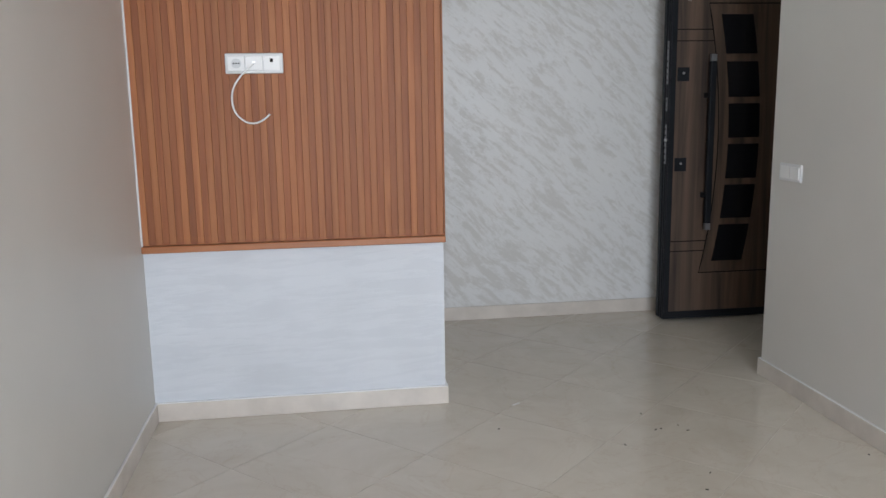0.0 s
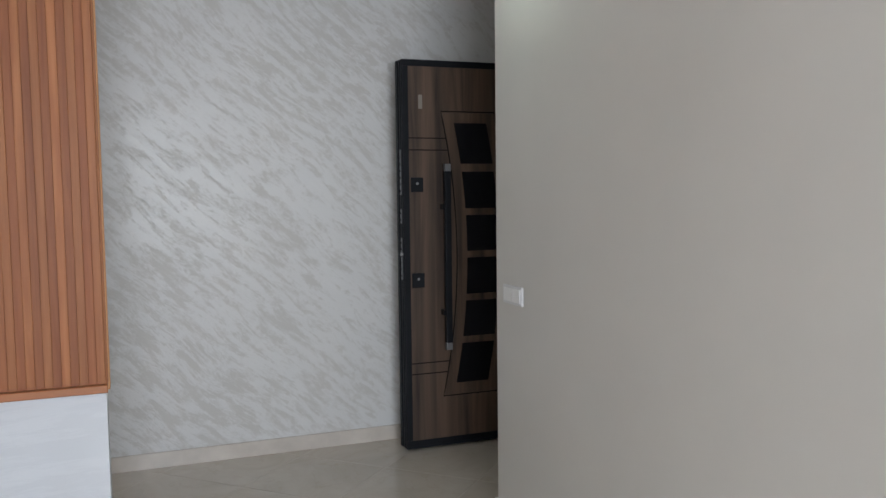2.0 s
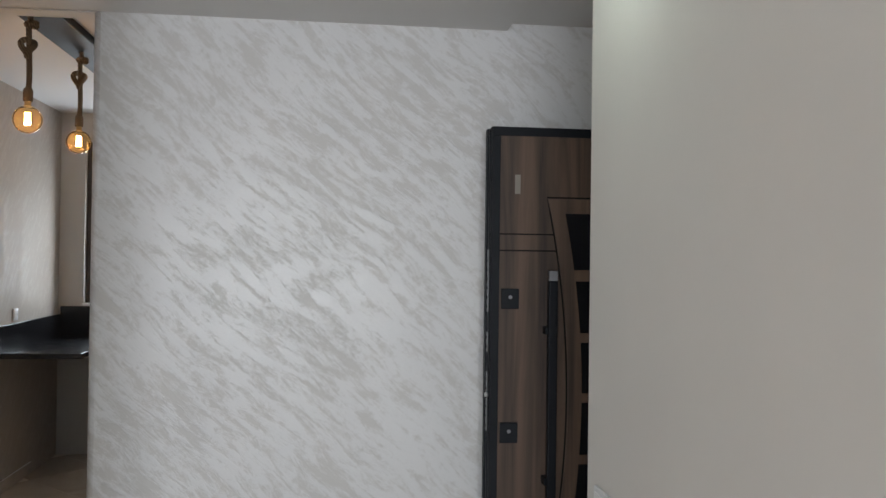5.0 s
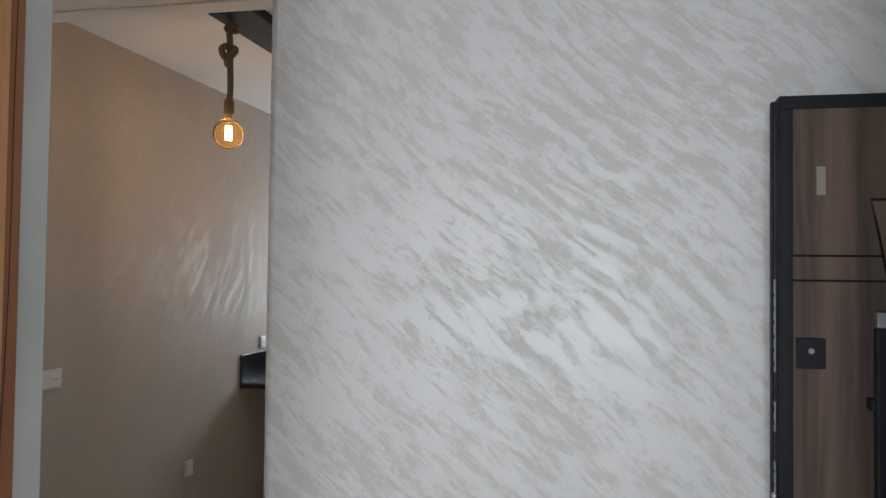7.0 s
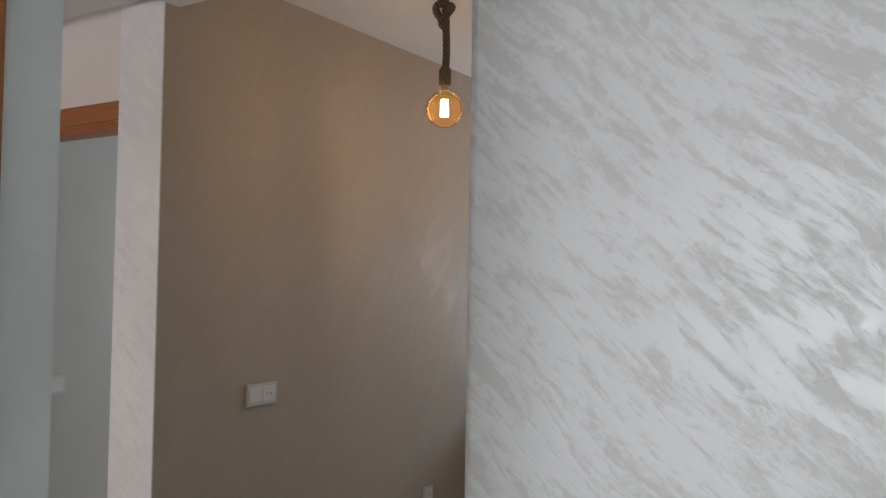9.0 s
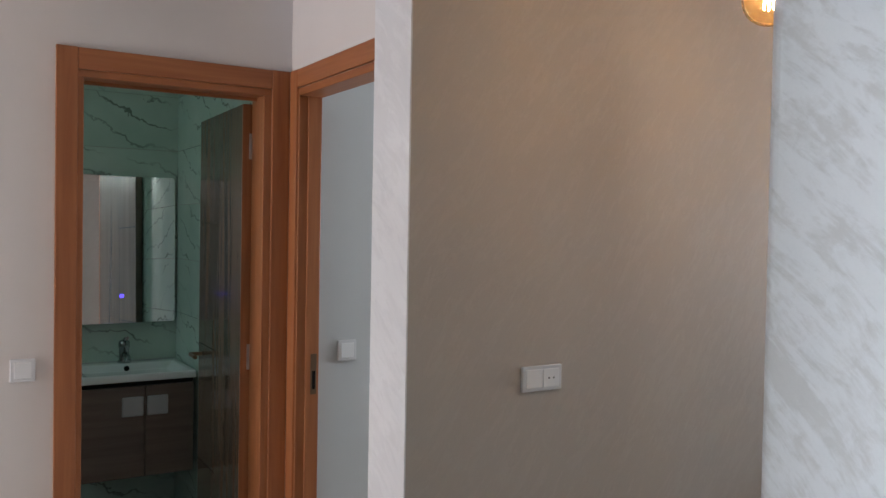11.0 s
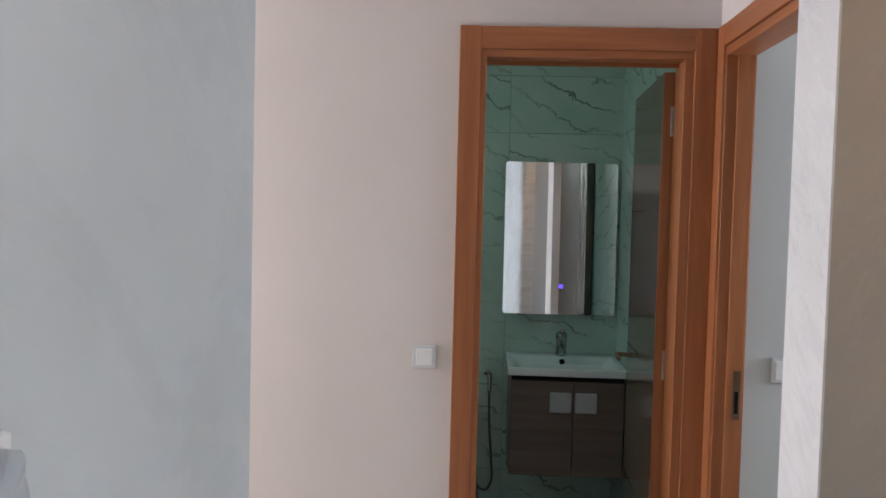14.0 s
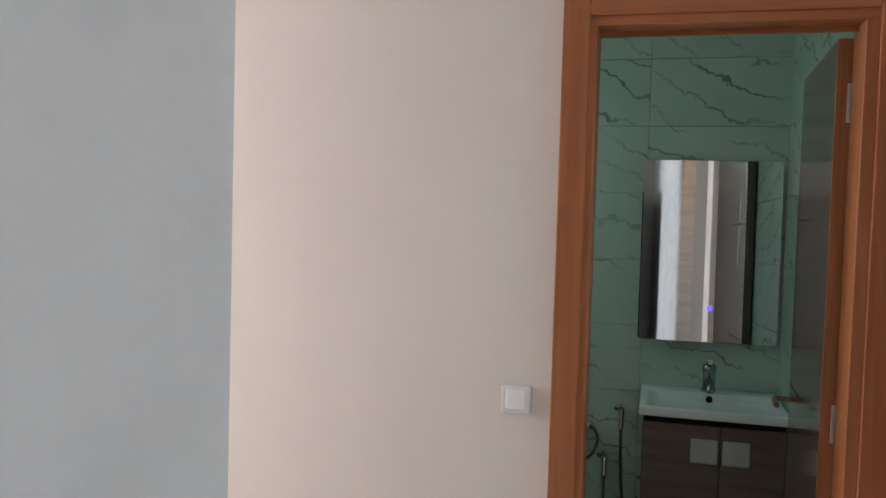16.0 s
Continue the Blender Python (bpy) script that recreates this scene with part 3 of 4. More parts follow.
for z in (1.30, 0.74):
    part("bar_mount", box(2.157, 2.187, DY0 - 0.050, DY0, z - 0.014, z + 0.014, 0.002), BLACK_METAL, bar)
for z in (1.417, 0.915):
    lock = part("lock_plate", box(1.996, 2.064, DY0 - 0.009, DY0 + 0.001, z - 0.038, z + 0.038, 0.002), BLACK_METAL, door, "square black lock plate")
    part("cylinder", tube([(2.030, DY0 - 0.013, z + 0.006), (2.030, DY0 - 0.008, z + 0.006)], 0.007, 14), DULL_STEEL, lock)
part("tape_scrap", box(2.045, 2.066, DY0 - 0.0007, DY0 + 0.001, 1.812, 1.884), plain("paper_tape", (0.24, 0.215, 0.185), 0.7), door, "torn scrap of pale tape")
for z0, z1 in ((1.365, 1.60), (1.215, 1.29), (0.92, 1.14)):
    strike = part("lock_strip", box(DX0 - 0.0062, DX0 - 0.0032, DY0 + 0.016, DY0 + 0.036, z0, z1, 0.001), DULL_STEEL, door, "dull steel lock strip")
    for k in range(int((z1 - z0) / 0.035)):
        z = z0 + 0.02 + 0.035 * k
        part("bolt_hole", tube([(DX0 - 0.0068, DY0 + 0.026, z), (DX0 - 0.006, DY0 + 0.026, z)], 0.006, 10), SLOT, strike)
part("latch_pin", tube([(DX0 - 0.012, DY0 + 0.020, 1.054), (DX0 - 0.001, DY0 + 0.020, 1.054)], 0.0085, 14), STEEL, door, "bright steel pin")
for z in (0.25, 1.05, 1.85):
    part("hinge", tube([(DX1 + 0.008, DY1 - 0.01, z - 0.06), (DX1 + 0.008, DY1 - 0.01, z + 0.06)], 0.011, 12), BLACK_METAL, door)
jamb = bmesh.new()
for b in ((2.885, 3.06, 3.79, 3.83, 0, 2.12), (2.885, 3.06, 4.79, 4.80, 0, 2.12), (2.885, 3.06, 3.83, 4.79, 2.085, 2.12)):
    add_box(jamb, *b, 0.002)
tagged(part("door_frame_1", jamb, BLACK_METAL), "black steel frame of the entrance doorway", "door frame", kind="structure")

# ---- kitchen ----
fixture = thing("pendant_lamp", "black ceiling bar with three rope pendants and amber globe bulbs", "pendant lamp", (0.05, 6.35, HK))
part("ceiling_bar", box(-0.046, 0.145, 5.44, 7.29, 2.622, HK, 0.003), BLACK_METAL, fixture, "long black metal ceiling bar")


def rope_material():
    m, n, l, b = material("jute_rope", 0.9)
    w = n.new("ShaderNodeTexWave")
    w.inputs["Scale"].default_value, w.inputs["Distortion"].default_value, w.inputs["Detail"].default_value = 42, 2.5, 3
    w.wave_type, w.bands_direction = "BANDS", "DIAGONAL"
    l.new(coords(n, l), w.inputs["Vector"])
    r = ramp(n, [(0.2, (0.10, 0.065, 0.04)), (0.8, (0.28, 0.20, 0.125))])
    l.new(w.outputs["Color"], r.inputs[0])
    l.new(r.outputs[0], b.inputs["Base Color"])
    bumped(n, l, b, w.outputs["Fac"], 0.8, 0.004)
    return m


ROPE = rope_material()


def amber_glass():
    m, n, l, b = material("amber_bulb_glass", 0.05)
    t, g, x, f = n.new("ShaderNodeBsdfTransparent"), n.new("ShaderNodeBsdfGlossy"), n.new("ShaderNodeMixShader"), n.new("ShaderNodeFresnel")
    t.inputs[0].default_value, g.inputs["Roughness"].default_value, f.inputs[0].default_value = (1.0, 0.86, 0.60, 1), 0.03, 1.12
    l.new(f.outputs[0], x.inputs[0]), l.new(t.outputs[0], x.inputs[1]), l.new(g.outputs[0], x.inputs[2])
    tr, y = n.new("ShaderNodeBsdfTranslucent"), n.new("ShaderNodeMixShader")
    tr.inputs[0].default_value, y.inputs[0].default_value = (0.95, 0.58, 0.24, 1), 0.028
    l.new(x.outputs[0], y.inputs[1]), l.new(tr.outputs[0], y.inputs[2])
    l.new(y.outputs[0], n["Material Output"].inputs[0])
    return m


AMBER = amber_glass()
FILAMENT, fn, fl, fb = material("glowing_filament")
fb.inputs["Emission Color"].default_value, fb.inputs["Emission Strength"].default_value = (1.0, 0.62, 0.32, 1), 220


def pendant(y, x=0.004, drop=0.0):
    ZC = 2.246 - drop
    rope = [(x + 0.012, y - 0.03, 2.622), (x + 0.016, y - 0.03, 2.59), (x + 0.006, y - 0.02, 2.565), (x + 0.004, y - 0.012, 2.53), (x + 0.004, y, 2.36), (x, y, ZC + 0.044)]
    r = part("rope", tube(smooth_line(rope), 0.0125, 12), ROPE, fixture, "thick jute rope")
    loop = [(x + 0.022 * math.sin(a) + 0.012 * math.sin(2 * a), y - 0.014 + 0.016 * math.cos(1.5 * a), 2.475 + 0.036 * math.cos(a)) for a in (2 * math.pi * k / 24 for k in range(25))]
    part("knot", tube(loop, 0.0135, 12), ROPE, r)
    top = [(x + 0.02 + 0.02 * math.sin(a), y - 0.03 + 0.018 * math.cos(a), 2.588 - 0.012 * a / 6) for a in (2 * math.pi * k / 16 for k in range(20))]
    part("knot", tube(top, 0.0125, 10), ROPE, r)
    part("socket", lathe([(0.010, 0.066), (0.019, 0.055), (0.021, 0.045), (0.021, 0.004), (0.018, 0.0)], 20, (x, y, ZC)), ROPE, fixture, "rope-wrapped lamp socket")
    part("screw_cap", lathe([(0.0135, 0.0), (0.0145, -0.006), (0.0135, -0.012), (0.0145, -0.018)], 18, (x, y, ZC)), plain("brass_cap", (0.6, 0.42, 0.2), 0.3, 1.0), fixture)
    prof = [(0.0145, -0.016), (0.019, -0.026)] + [(0.0625 * math.sin(a), -0.081 + 0.0625 * math.cos(a)) for a in (radians(25 + 155 * k / 16) for k in range(16))] + [(0.002, -0.1434)]
    bulb = part("bulb", lathe(prof, 28, (x, y, ZC)), AMBER, fixture, "amber glass globe bulb, lit")
    for k in range(4):
        a = 2 * math.pi * k / 4 + 0.4
        part("filament", tube([(x + 0.009 * math.cos(a), y + 0.009 * math.sin(a), ZC - 0.05), (x + 0.011 * math.cos(a + 0.3), y + 0.011 * math.sin(a + 0.3), ZC - 0.105)], 0.0022, 6), FILAMENT, bulb)


for y, drop in ((5.545, 0.004), (6.22, 0.012), (6.9, 0.046)):
    pendant(y, 0.004 + (y - 5.545) * 0.03, drop)

base = thing("base_cabinet", "taupe kitchen base units under a black worktop", "cabinet", (0.7, 8.1, 0))
part("plinth", box(-0.2, 2.28, 7.96, 8.42, 0.0, 0.105), BLACK_METAL, base, "black recessed plinth")
part("carcass", box(-0.2, 2.28, 7.91, 8.42, 0.105, 0.885), CABINET, base)
for i in range(4):
    x0 = -0.2 + i * 0.62
    d = part("cabinet_door", box(x0 + 0.002, x0 + 0.617, 7.89, 7.909, 0.11, 0.83, 0.002), CABINET, base, "plain taupe door")
    part("grip_rail", box(x0 + 0.002, x0 + 0.617, 7.895, 7.909, 0.835, 0.88), BLACK_METAL, d, "black grip rail")
top = thing("worktop", "L-shaped black granite worktop with upstand", "worktop", (0.7, 8.1, 0.885))
part("slab", box(XK + 0.001, 2.29, 7.87, YW - 0.001, 0.886, 0.92, 0.003), GRANITE, top)
part("side_slab", box(XK + 0.001, -0.24, 7.25, 7.8695, 0.886, 0.92, 0.003), GRANITE, top)
part("upstand", box(XK + 0.021, 2.29, YW - 0.02, YW - 0.0005, 0.92, 1.155, 0.002), GRANITE, top, "black granite upstand under the window")
part("side_upstand", box(XK + 0.0005, XK + 0.02, 7.25, YW - 0.0005, 0.92, 1.093, 0.002), GRANITE, top)
tagged(part("window_sill_1", box(WX0, WX1, YW - 0.03, YW + 0.06, 1.156, 1.178, 0.003), PLASTIC), "thin white sill under the kitchen window", "sill", kind="structure")
tap = thing("kitchen_tap", "chrome kitchen tap behind the sink", "tap", (0.02, 8.33, 0.92))
part("spout", tube(smooth_line([(0.02, 8.33, 0.92), (0.02, 8.33, 1.10), (0.012, 8.32, 1.16), (-0.02, 8.29, 1.185), (-0.055, 8.26, 1.17), (-0.065, 8.25, 1.13)]), 0.011, 12), CHROME, tap)
part("tap_base", lathe([(0.026, 0.0), (0.026, 0.03), (0.02, 0.04)], 20, (0.02, 8.33, 0.92)), CHROME, tap)
sink = thing("kitchen_sink", "dark sink set into the black worktop", "sink", (0.05, 8.1, 0.92))
part("rim", box(-0.16, 0.40, 7.95, 8.28, 0.9205, 0.926, 0.002), BLACK_METAL, sink)
part("bowl", box(-0.13, 0.37, 7.98, 8.25, 0.9265, 0.928), SLOT, sink)

win = tagged(new("window_1"), "brown aluminium sliding window with a half-lowered roller shutter", "window", kind="structure")
fr = bmesh.new()
for b in ((WX0, WX1, 8.50, 8.57, WZ0, WZ0 + 0.055), (WX0, WX1, 8.50, 8.57, WZ1 - 0.06, WZ1), (WX0, WX0 + 0.05, 8.50, 8.57, WZ0 + 0.055, WZ1 - 0.06), (WX1 - 0.05, WX1, 8.50, 8.57, WZ0 + 0.055, WZ1 - 0.06)):
    add_box(fr, *b, 0.002)
part("window_frame", fr, BRONZE, win)
part("mullion", box(-0.343, -0.288, 8.495, 8.56, WZ0 + 0.055, WZ1 - 0.06, 0.003), BRONZE, win)


def clear_glass():
    m, n, l, b = material("window_glass", 0.02)
    t, g, x, f = n.new("ShaderNodeBsdfTransparent"), n.new("ShaderNodeBsdfGlossy"), n.new("ShaderNodeMixShader"), n.new("ShaderNodeFresnel")
    g.inputs["Roughness"].default_value = 0.02
    l.new(f.outputs[0], x.inputs[0]), l.new(t.outputs[0], x.inputs[1]), l.new(g.outputs[0], x.inputs[2])
    l.new(x.outputs[0], n["Material Output"].inputs[0])
    return m


GLASS = clear_glass()
for x0, x1 in ((WX0 + 0.05, -0.343), (-0.288, WX1 - 0.05)):
    ob = part("pane", box(x0, x1, 8.53, 8.536, WZ0 + 0.055, WZ1 - 0.06), GLASS, win)
    ob.visible_shadow = False
shut = tagged(new("roller_shutter"), "brown roller shutter lowered over the upper window", "shutter", kind="structure")
SH = 0.052
for k in range(9):
    z1 = WZ1 - 0.005 - SH * k
    bm = box(WX0 + 0.02, WX1 - 0.02, 8.60, 8.611, z1 - SH + 0.003, z1, 0.001)
    for j in range(22):
        x = WX0 + 0.03 + j * 0.03
        add_box(bm, x, x + 0.018, 8.602, 8.609, z1 - SH, z1 - SH + 0.004)
    part("shutter_slat", bm, SHUTTER, shut)
part("bottom_bar", box(WX0 + 0.02, WX1 - 0.02, 8.597, 8.614, WZ1 - 0.005 - SH * 9 - 0.012, WZ1 - 0.005 - SH * 9 + 0.004, 0.002), BRONZE, shut)

house = thing("apartment_building", "white rendered building across the street", "building", (-2, 24, -3.2))
part("wall", box(-14, 9, 22, 30, -3.2, 2.35), FACADE, house)
part("parapet", box(-14.1, 9.1, 21.9, 30.1, 2.35, 2.5), FACADE, house)
for i in range(7):
    for z in (-2.2, 0.2):
        w = part("window", box(-12.6 + i * 3, -11.6 + i * 3, 21.93, 22.01, z, z + 1.4), BRONZE, house)
        part("pane", box(-12.5 + i * 3, -11.7 + i * 3, 21.91, 21.94, z + 0.1, z + 1.3), BLACK_GLASS, w)
for name, m, w, h in (("window_2", (0.65, -3.07, 1.335), 2.3, 2.17),):
    lw = tagged(new(name), "large living room window in a brown frame", "window", kind="structure")
    bm = bmesh.new()
    for b in ((-0.5, 1.8, -3.1, -3.04, 0.25, 0.31), (-0.5, 1.8, -3.1, -3.04, 2.36, 2.42), (-0.5, -0.44, -3.1, -3.04, 0.31, 2.36), (1.74, 1.8, -3.1, -3.04, 0.31, 2.36), (0.62, 0.68, -3.1, -3.04, 0.31, 2.36)):
        add_box(bm, *b, 0.002)
    part("window_frame", bm, BRONZE, lw)

# ---- door frames of the corridor ----
frame_b = tagged(new("door_frame_2"), "orange-brown timber frame of the bathroom doorway", "door frame", kind="structure")
part("trim_left", box(XB, XB + 0.016, 4.218, 4.287, 0, 2.20, 0.003), TRIM_WOOD, frame_b)
part("trim_right", box(XB, XB + 0.016, 4.968, 5.038, 0, 2.20, 0.003), TRIM_WOOD, frame_b)
part("trim_top", box(XB, XB + 0.015, 4.287, 4.968, 2.127, 2.199, 0.003), TRIM_WOOD_Y, frame_b)
part("jamb_left", box(-1.9, XB + 0.006, 4.28, 4.306, 0, 2.102, 0.002), TRIM_WOOD, frame_b)
part("jamb_right", box(-1.9, XB + 0.006, 4.938, 4.968, 0, 2.102, 0.002), TRIM_WOOD, frame_b)
part("jamb_top", box(-1.9, XB + 0.006, 4.28, 4.968, 2.102, 2.127, 0.002), TRIM_WOOD_Y, frame_b)
part("stop_top", box(-1.86, -1.845, 4.306, 4.938, 2.09, 2.102), TRIM_WOOD_Y, frame_b)
frame_s = tagged(new("door_frame_3"), "orange-brown timber frame of the store room doorway", "door frame", kind="structure")
part("trim_left", box(-1.752, -1.682, YD - 0.014, YD, 0, 2.20, 0.003), TRIM_WOOD, frame_s)
part("trim_top", box(-1.682, -0.98, YD - 0.0135, YD, 2.13, 2.199, 0.003), TRIM_WOOD_X, frame_s)
part("jamb_left", box(-1.70, -1.672, YD - 0.006, 5.136, 0, 2.10, 0.002), TRIM_WOOD, frame_s)
part("jamb_stop", box(-1.672, -1.662, 5.078, 5.13, 0, 2.10, 0.002), TRIM_WOOD, frame_s)
part("jamb_top", box(-1.70, -0.98, YD - 0.006, 5.136, 2.10, 2.128, 0.002), TRIM_WOOD_X, frame_s)
part("strike_plate", box(-1.663, -1.6595, 5.098, 5.122, 0.97, 1.125, 0.001), plain("aged_brass", (0.16, 0.10, 0.06), 0.5, 0.6), frame_s, "dark brass strike plate")
part("strike_slot", box(-1.6605, -1.658, 5.104, 5.116, 0.99, 1.06), SLOT, frame_s)

# ---- bathroom door, open inwards ----
bd = thing("bathroom_door", "grey-brown laminate bathroom door standing open inwards", "door", (-1.9, 4.94, 0))
part("leaf", box(-2.59, -1.915, 4.905, 4.943, 0.012, 2.085, 0.002), GREY_WOOD, bd)
part("leaf_edge", box(-1.915, -1.908, 4.904, 4.944, 0.012, 2.085, 0.001), TRIM_WOOD, bd, "orange timber lipping")
for z in (1.618, 1.065, 0.53):
    part("groove", box(-2.585, -2.30, 4.9042, 4.906, z - 0.002, z + 0.002), SLOT, bd)
for z in (1.92, 1.09, 0.25):
    hng = part("hinge", box(-1.909, -1.9045, 4.93, 4.946, z - 0.05, z + 0.05, 0.001), STEEL, bd, "steel hinge")
    part("hinge_pin", tube([(-1.902, 4.9455, z - 0.05), (-1.902, 4.9455, z + 0.05)], 0.006, 10), STEEL, hng)
part("door_handle", tube(smooth_line([(-2.53, 4.905, 1.02), (-2.53, 4.86, 1.02), (-2.51, 4.85, 1.02), (-2.42, 4.85, 1.02)]), 0.009, 10), plain("bronze_handle", (0.26, 0.16, 0.10), 0.35, 0.8), bd, "dark bronze lever handle")

bd.rotation_euler = (0, 0, radians(-2.0))

# ---- bathroom ----
wall("wall_bathroom_far", GROUT, "tiled bathroom wall behind the basin", (-3.35, XF - 0.008, 3.0, 5.2, 0, TOP))
wall("wall_bathroom_right", GROUT, "tiled bathroom side wall", (XF - 0.008, -1.9, YR + 0.008, 5.2, 0, TOP))
wall("wall_bathroom_left", GROUT, "plain bathroom side wall round a small window", (XF - 0.008, -2.78, 3.0, 3.2, 0, TOP), (-2.22, -1.9, 3.0, 3.2, 0, TOP), (-2.78, -2.22, 3.0, 3.2, 0, 1.62), (-2.78, -2.22, 3.0, 3.2, 2.18, TOP))
vanity = thing("vanity_unit", "dark brown wall-hung vanity under a white basin", "vanity", (-2.97, 4.7, 0.42))
part("body", box(XF + 0.001, -2.775, 4.447, 4.955, 0.42, 0.871, 0.002), VANITY_WOOD, vanity)
part("recess", box(-2.775, -2.76, 4.452, 4.95, 0.852, 0.868), SLOT, vanity)
for y0, y1 in ((4.449, 4.7265), (4.7285, 4.953)):
    part("vanity_door", box(-2.775, -2.755, y0, y1, 0.423, 0.85, 0.002), VANITY_WOOD, vanity)
for y0 in (4.622, 4.734):
    part("square_handle", box(-2.755, -2.743, y0, y0 + 0.097, 0.711, 0.803, 0.006), plain("grey_handle", (0.42, 0.42, 0.43), 0.35), vanity, "square pale grey handle")
basin = thing("wash_basin", "white ceramic basin on the vanity", "basin", (-2.97, 4.7, 0.866))


def basin_mesh():
    """A slab with a dished bowl."""
    bm = bmesh.new()
    x0, x1, y0, y1, z0, z1 = XF + 0.002, -2.75, 4.432, 4.965, 0.872, 0.908
    def ring(a, b, c, d, z):
        return [bm.verts.new(v) for v in ((a, c, z), (b, c, z), (b, d, z), (a, d, z))]
    loops = [ring(x0, x1, y0, y1, z0), ring(x0, x1, y0, y1, z1), ring(x0 + 0.12, x1 - 0.02, y0 + 0.03, y1 - 0.03, z1 + 0.001), ring(x0 + 0.14, x1 - 0.05, y0 + 0.07, y1 - 0.07, z1 - 0.034)]
    for a, b in zip(loops, loops[1:]):
        for i in range(4):
            bm.faces.new((a[i], a[(i + 1) % 4], b[(i + 1) % 4], b[i]))
    bm.faces.new(loops[0]), bm.faces.new(loops[-1])
    bmesh.ops.bevel(bm, geom=list(bm.edges), offset=0.006, segments=3, profile=0.5, affect="EDGES")
    for f in bm.faces:
        f.smooth = True
    return bm


part("bowl", basin_mesh(), CERAMIC, basin)
part("overflow", tube([(-3.058, 4.70, 0.889), (-3.05, 4.70, 0.887)], 0.013, 16), SLOT, basin)
tapb = thing("basin_tap", "chrome single-lever basin tap", "tap", (-3.12, 4.70, 0.907))
part("body", lathe([(0.030, 0.0), (0.028, 0.01), (0.025, 0.02), (0.025, 0.075), (0.028, 0.08), (0.027, 0.105), (0.016, 0.115)], 20, (-3.12, 4.70, 0.9085)), SMOKED_CHROME, tapb)
part("spout", tube(smooth_line([(-3.115, 4.70, 0.947), (-3.08, 4.70, 0.953), (-3.035, 4.70, 0.943), (-3.02, 4.70, 0.926)]), 0.016, 12), SMOKED_CHROME, tapb)
part("lever", tube([(-3.12, 4.70, 1.016), (-3.09, 4.70, 1.031), (-3.05, 4.70, 1.040)], 0.010, 10), SMOKED_CHROME, tapb)
MIRROR, mn, ml, mb = material("silvered_mirror", 0.015, 1.0)
mb.inputs["Base Color"].default_value = (0.86, 0.87, 0.87, 1)
mirror = thing("wall_mirror", "rounded frameless mirror with a lit touch button", "mirror", (-3.17, 4.69, 1.105))
part("back_box", box(XF + 0.0005, -3.172, 4.43, 4.945, 1.13, 1.83), BLACK_METAL, mirror)
plate = bmesh.new()
rad, pts = 0.014, []
for cy, cz, a0 in ((4.958 - rad, 1.85 - rad, 0), (4.408 + rad, 1.85 - rad, 90), (4.408 + rad, 1.105 + rad, 180), (4.958 - rad, 1.105 + rad, 270)):
    pts += [(cy + rad * math.cos(radians(a0 + 15 * k)), cz + rad * math.sin(radians(a0 + 15 * k))) for k in range(7)]
fa, fbk = [plate.verts.new((-3.160, y, z)) for y, z in pts], [plate.verts.new((-3.171, y, z)) for y, z in pts]
for i in range(len(pts)):
    j = (i + 1) % len(pts)
    plate.faces.new((fa[i], fa[j], fbk[j], fbk[i]))
plate.faces.new(fa), plate.faces.new(fbk)
part("mirror_plate", plate, MIRROR, mirror)
TOUCH, tn, tl, tb = material("violet_touch_light")
tb.inputs["Base Color"].default_value = (0.05, 0.03, 0.3, 1)
tb.inputs["Emission Color"].default_value, tb.inputs["Emission Strength"].default_value = (0.10, 0.06, 1.0, 1), 1.6
icon = bmesh.new()
for dy, dz, w, h in ((0, 0.007, 0.018, 0.004), (0, -0.007, 0.018, 0.004), (-0.008, 0, 0.004, 0.012), (0.008, 0, 0.004, 0.012), (0, 0, 0.006, 0.006)):
    add_box(icon, -3.1596, -3.1588, 4.692 + dy - w / 2, 4.692 + dy + w / 2, 1.243 + dz - h / 2, 1.243 + dz + h / 2)
part("touch_button", icon, TOUCH, mirror, "glowing violet touch button")


mirror.location.x += 0.012
mirror.rotation_euler = (0, radians(-1.2), radians(2.6))


def sprayer(y, z, label):
    s = thing("hand_sprayer", label, "sprayer", (XF, y, z), "bathroom sprayers")
    part("holder", box(XF + 0.0005, XF + 0.03, y - 0.014, y + 0.014, z - 0.035, z - 0.005, 0.004), CHROME, s)
    part("spray_head", tube(smooth_line([(XF + 0.035, y, z - 0.09), (XF + 0.035, y, z - 0.02), (XF + 0.04, y, z + 0.015), (XF + 0.065, y - 0.01, z + 0.025), (XF + 0.085, y - 0.02, z + 0.015)]), 0.011, 12), CHROME, s)
    part("hose", tube(smooth_line([(XF + 0.035, y, z - 0.09), (XF + 0.037, y + 0.004, z - 0.25), (XF + 0.04, y + 0.018, z - 0.42), (XF + 0.04, y + 0.022, z - 0.52), (XF + 0.035, y - 0.005, z - 0.58), (XF + 0.03, y - 0.05, z - 0.56), (XF + 0.01, y - 0.07, z - 0.5)]), 0.0065, 10), HOSE, s)


sprayer(4.355, 0.79, "chrome hand sprayer on a wall holder")
sprayer(4.29, 0.585, "small chrome hand sprayer with a hose")
valve = thing("shower_mixer", "chrome wall mixer with a curved hose", "mixer", (XF, 4.22, 0.7))
part("body", tube([(XF + 0.001, 4.17, 0.72), (XF + 0.06, 4.19, 0.725), (XF + 0.07, 4.24, 0.72)], 0.016, 14), CHROME, valve)
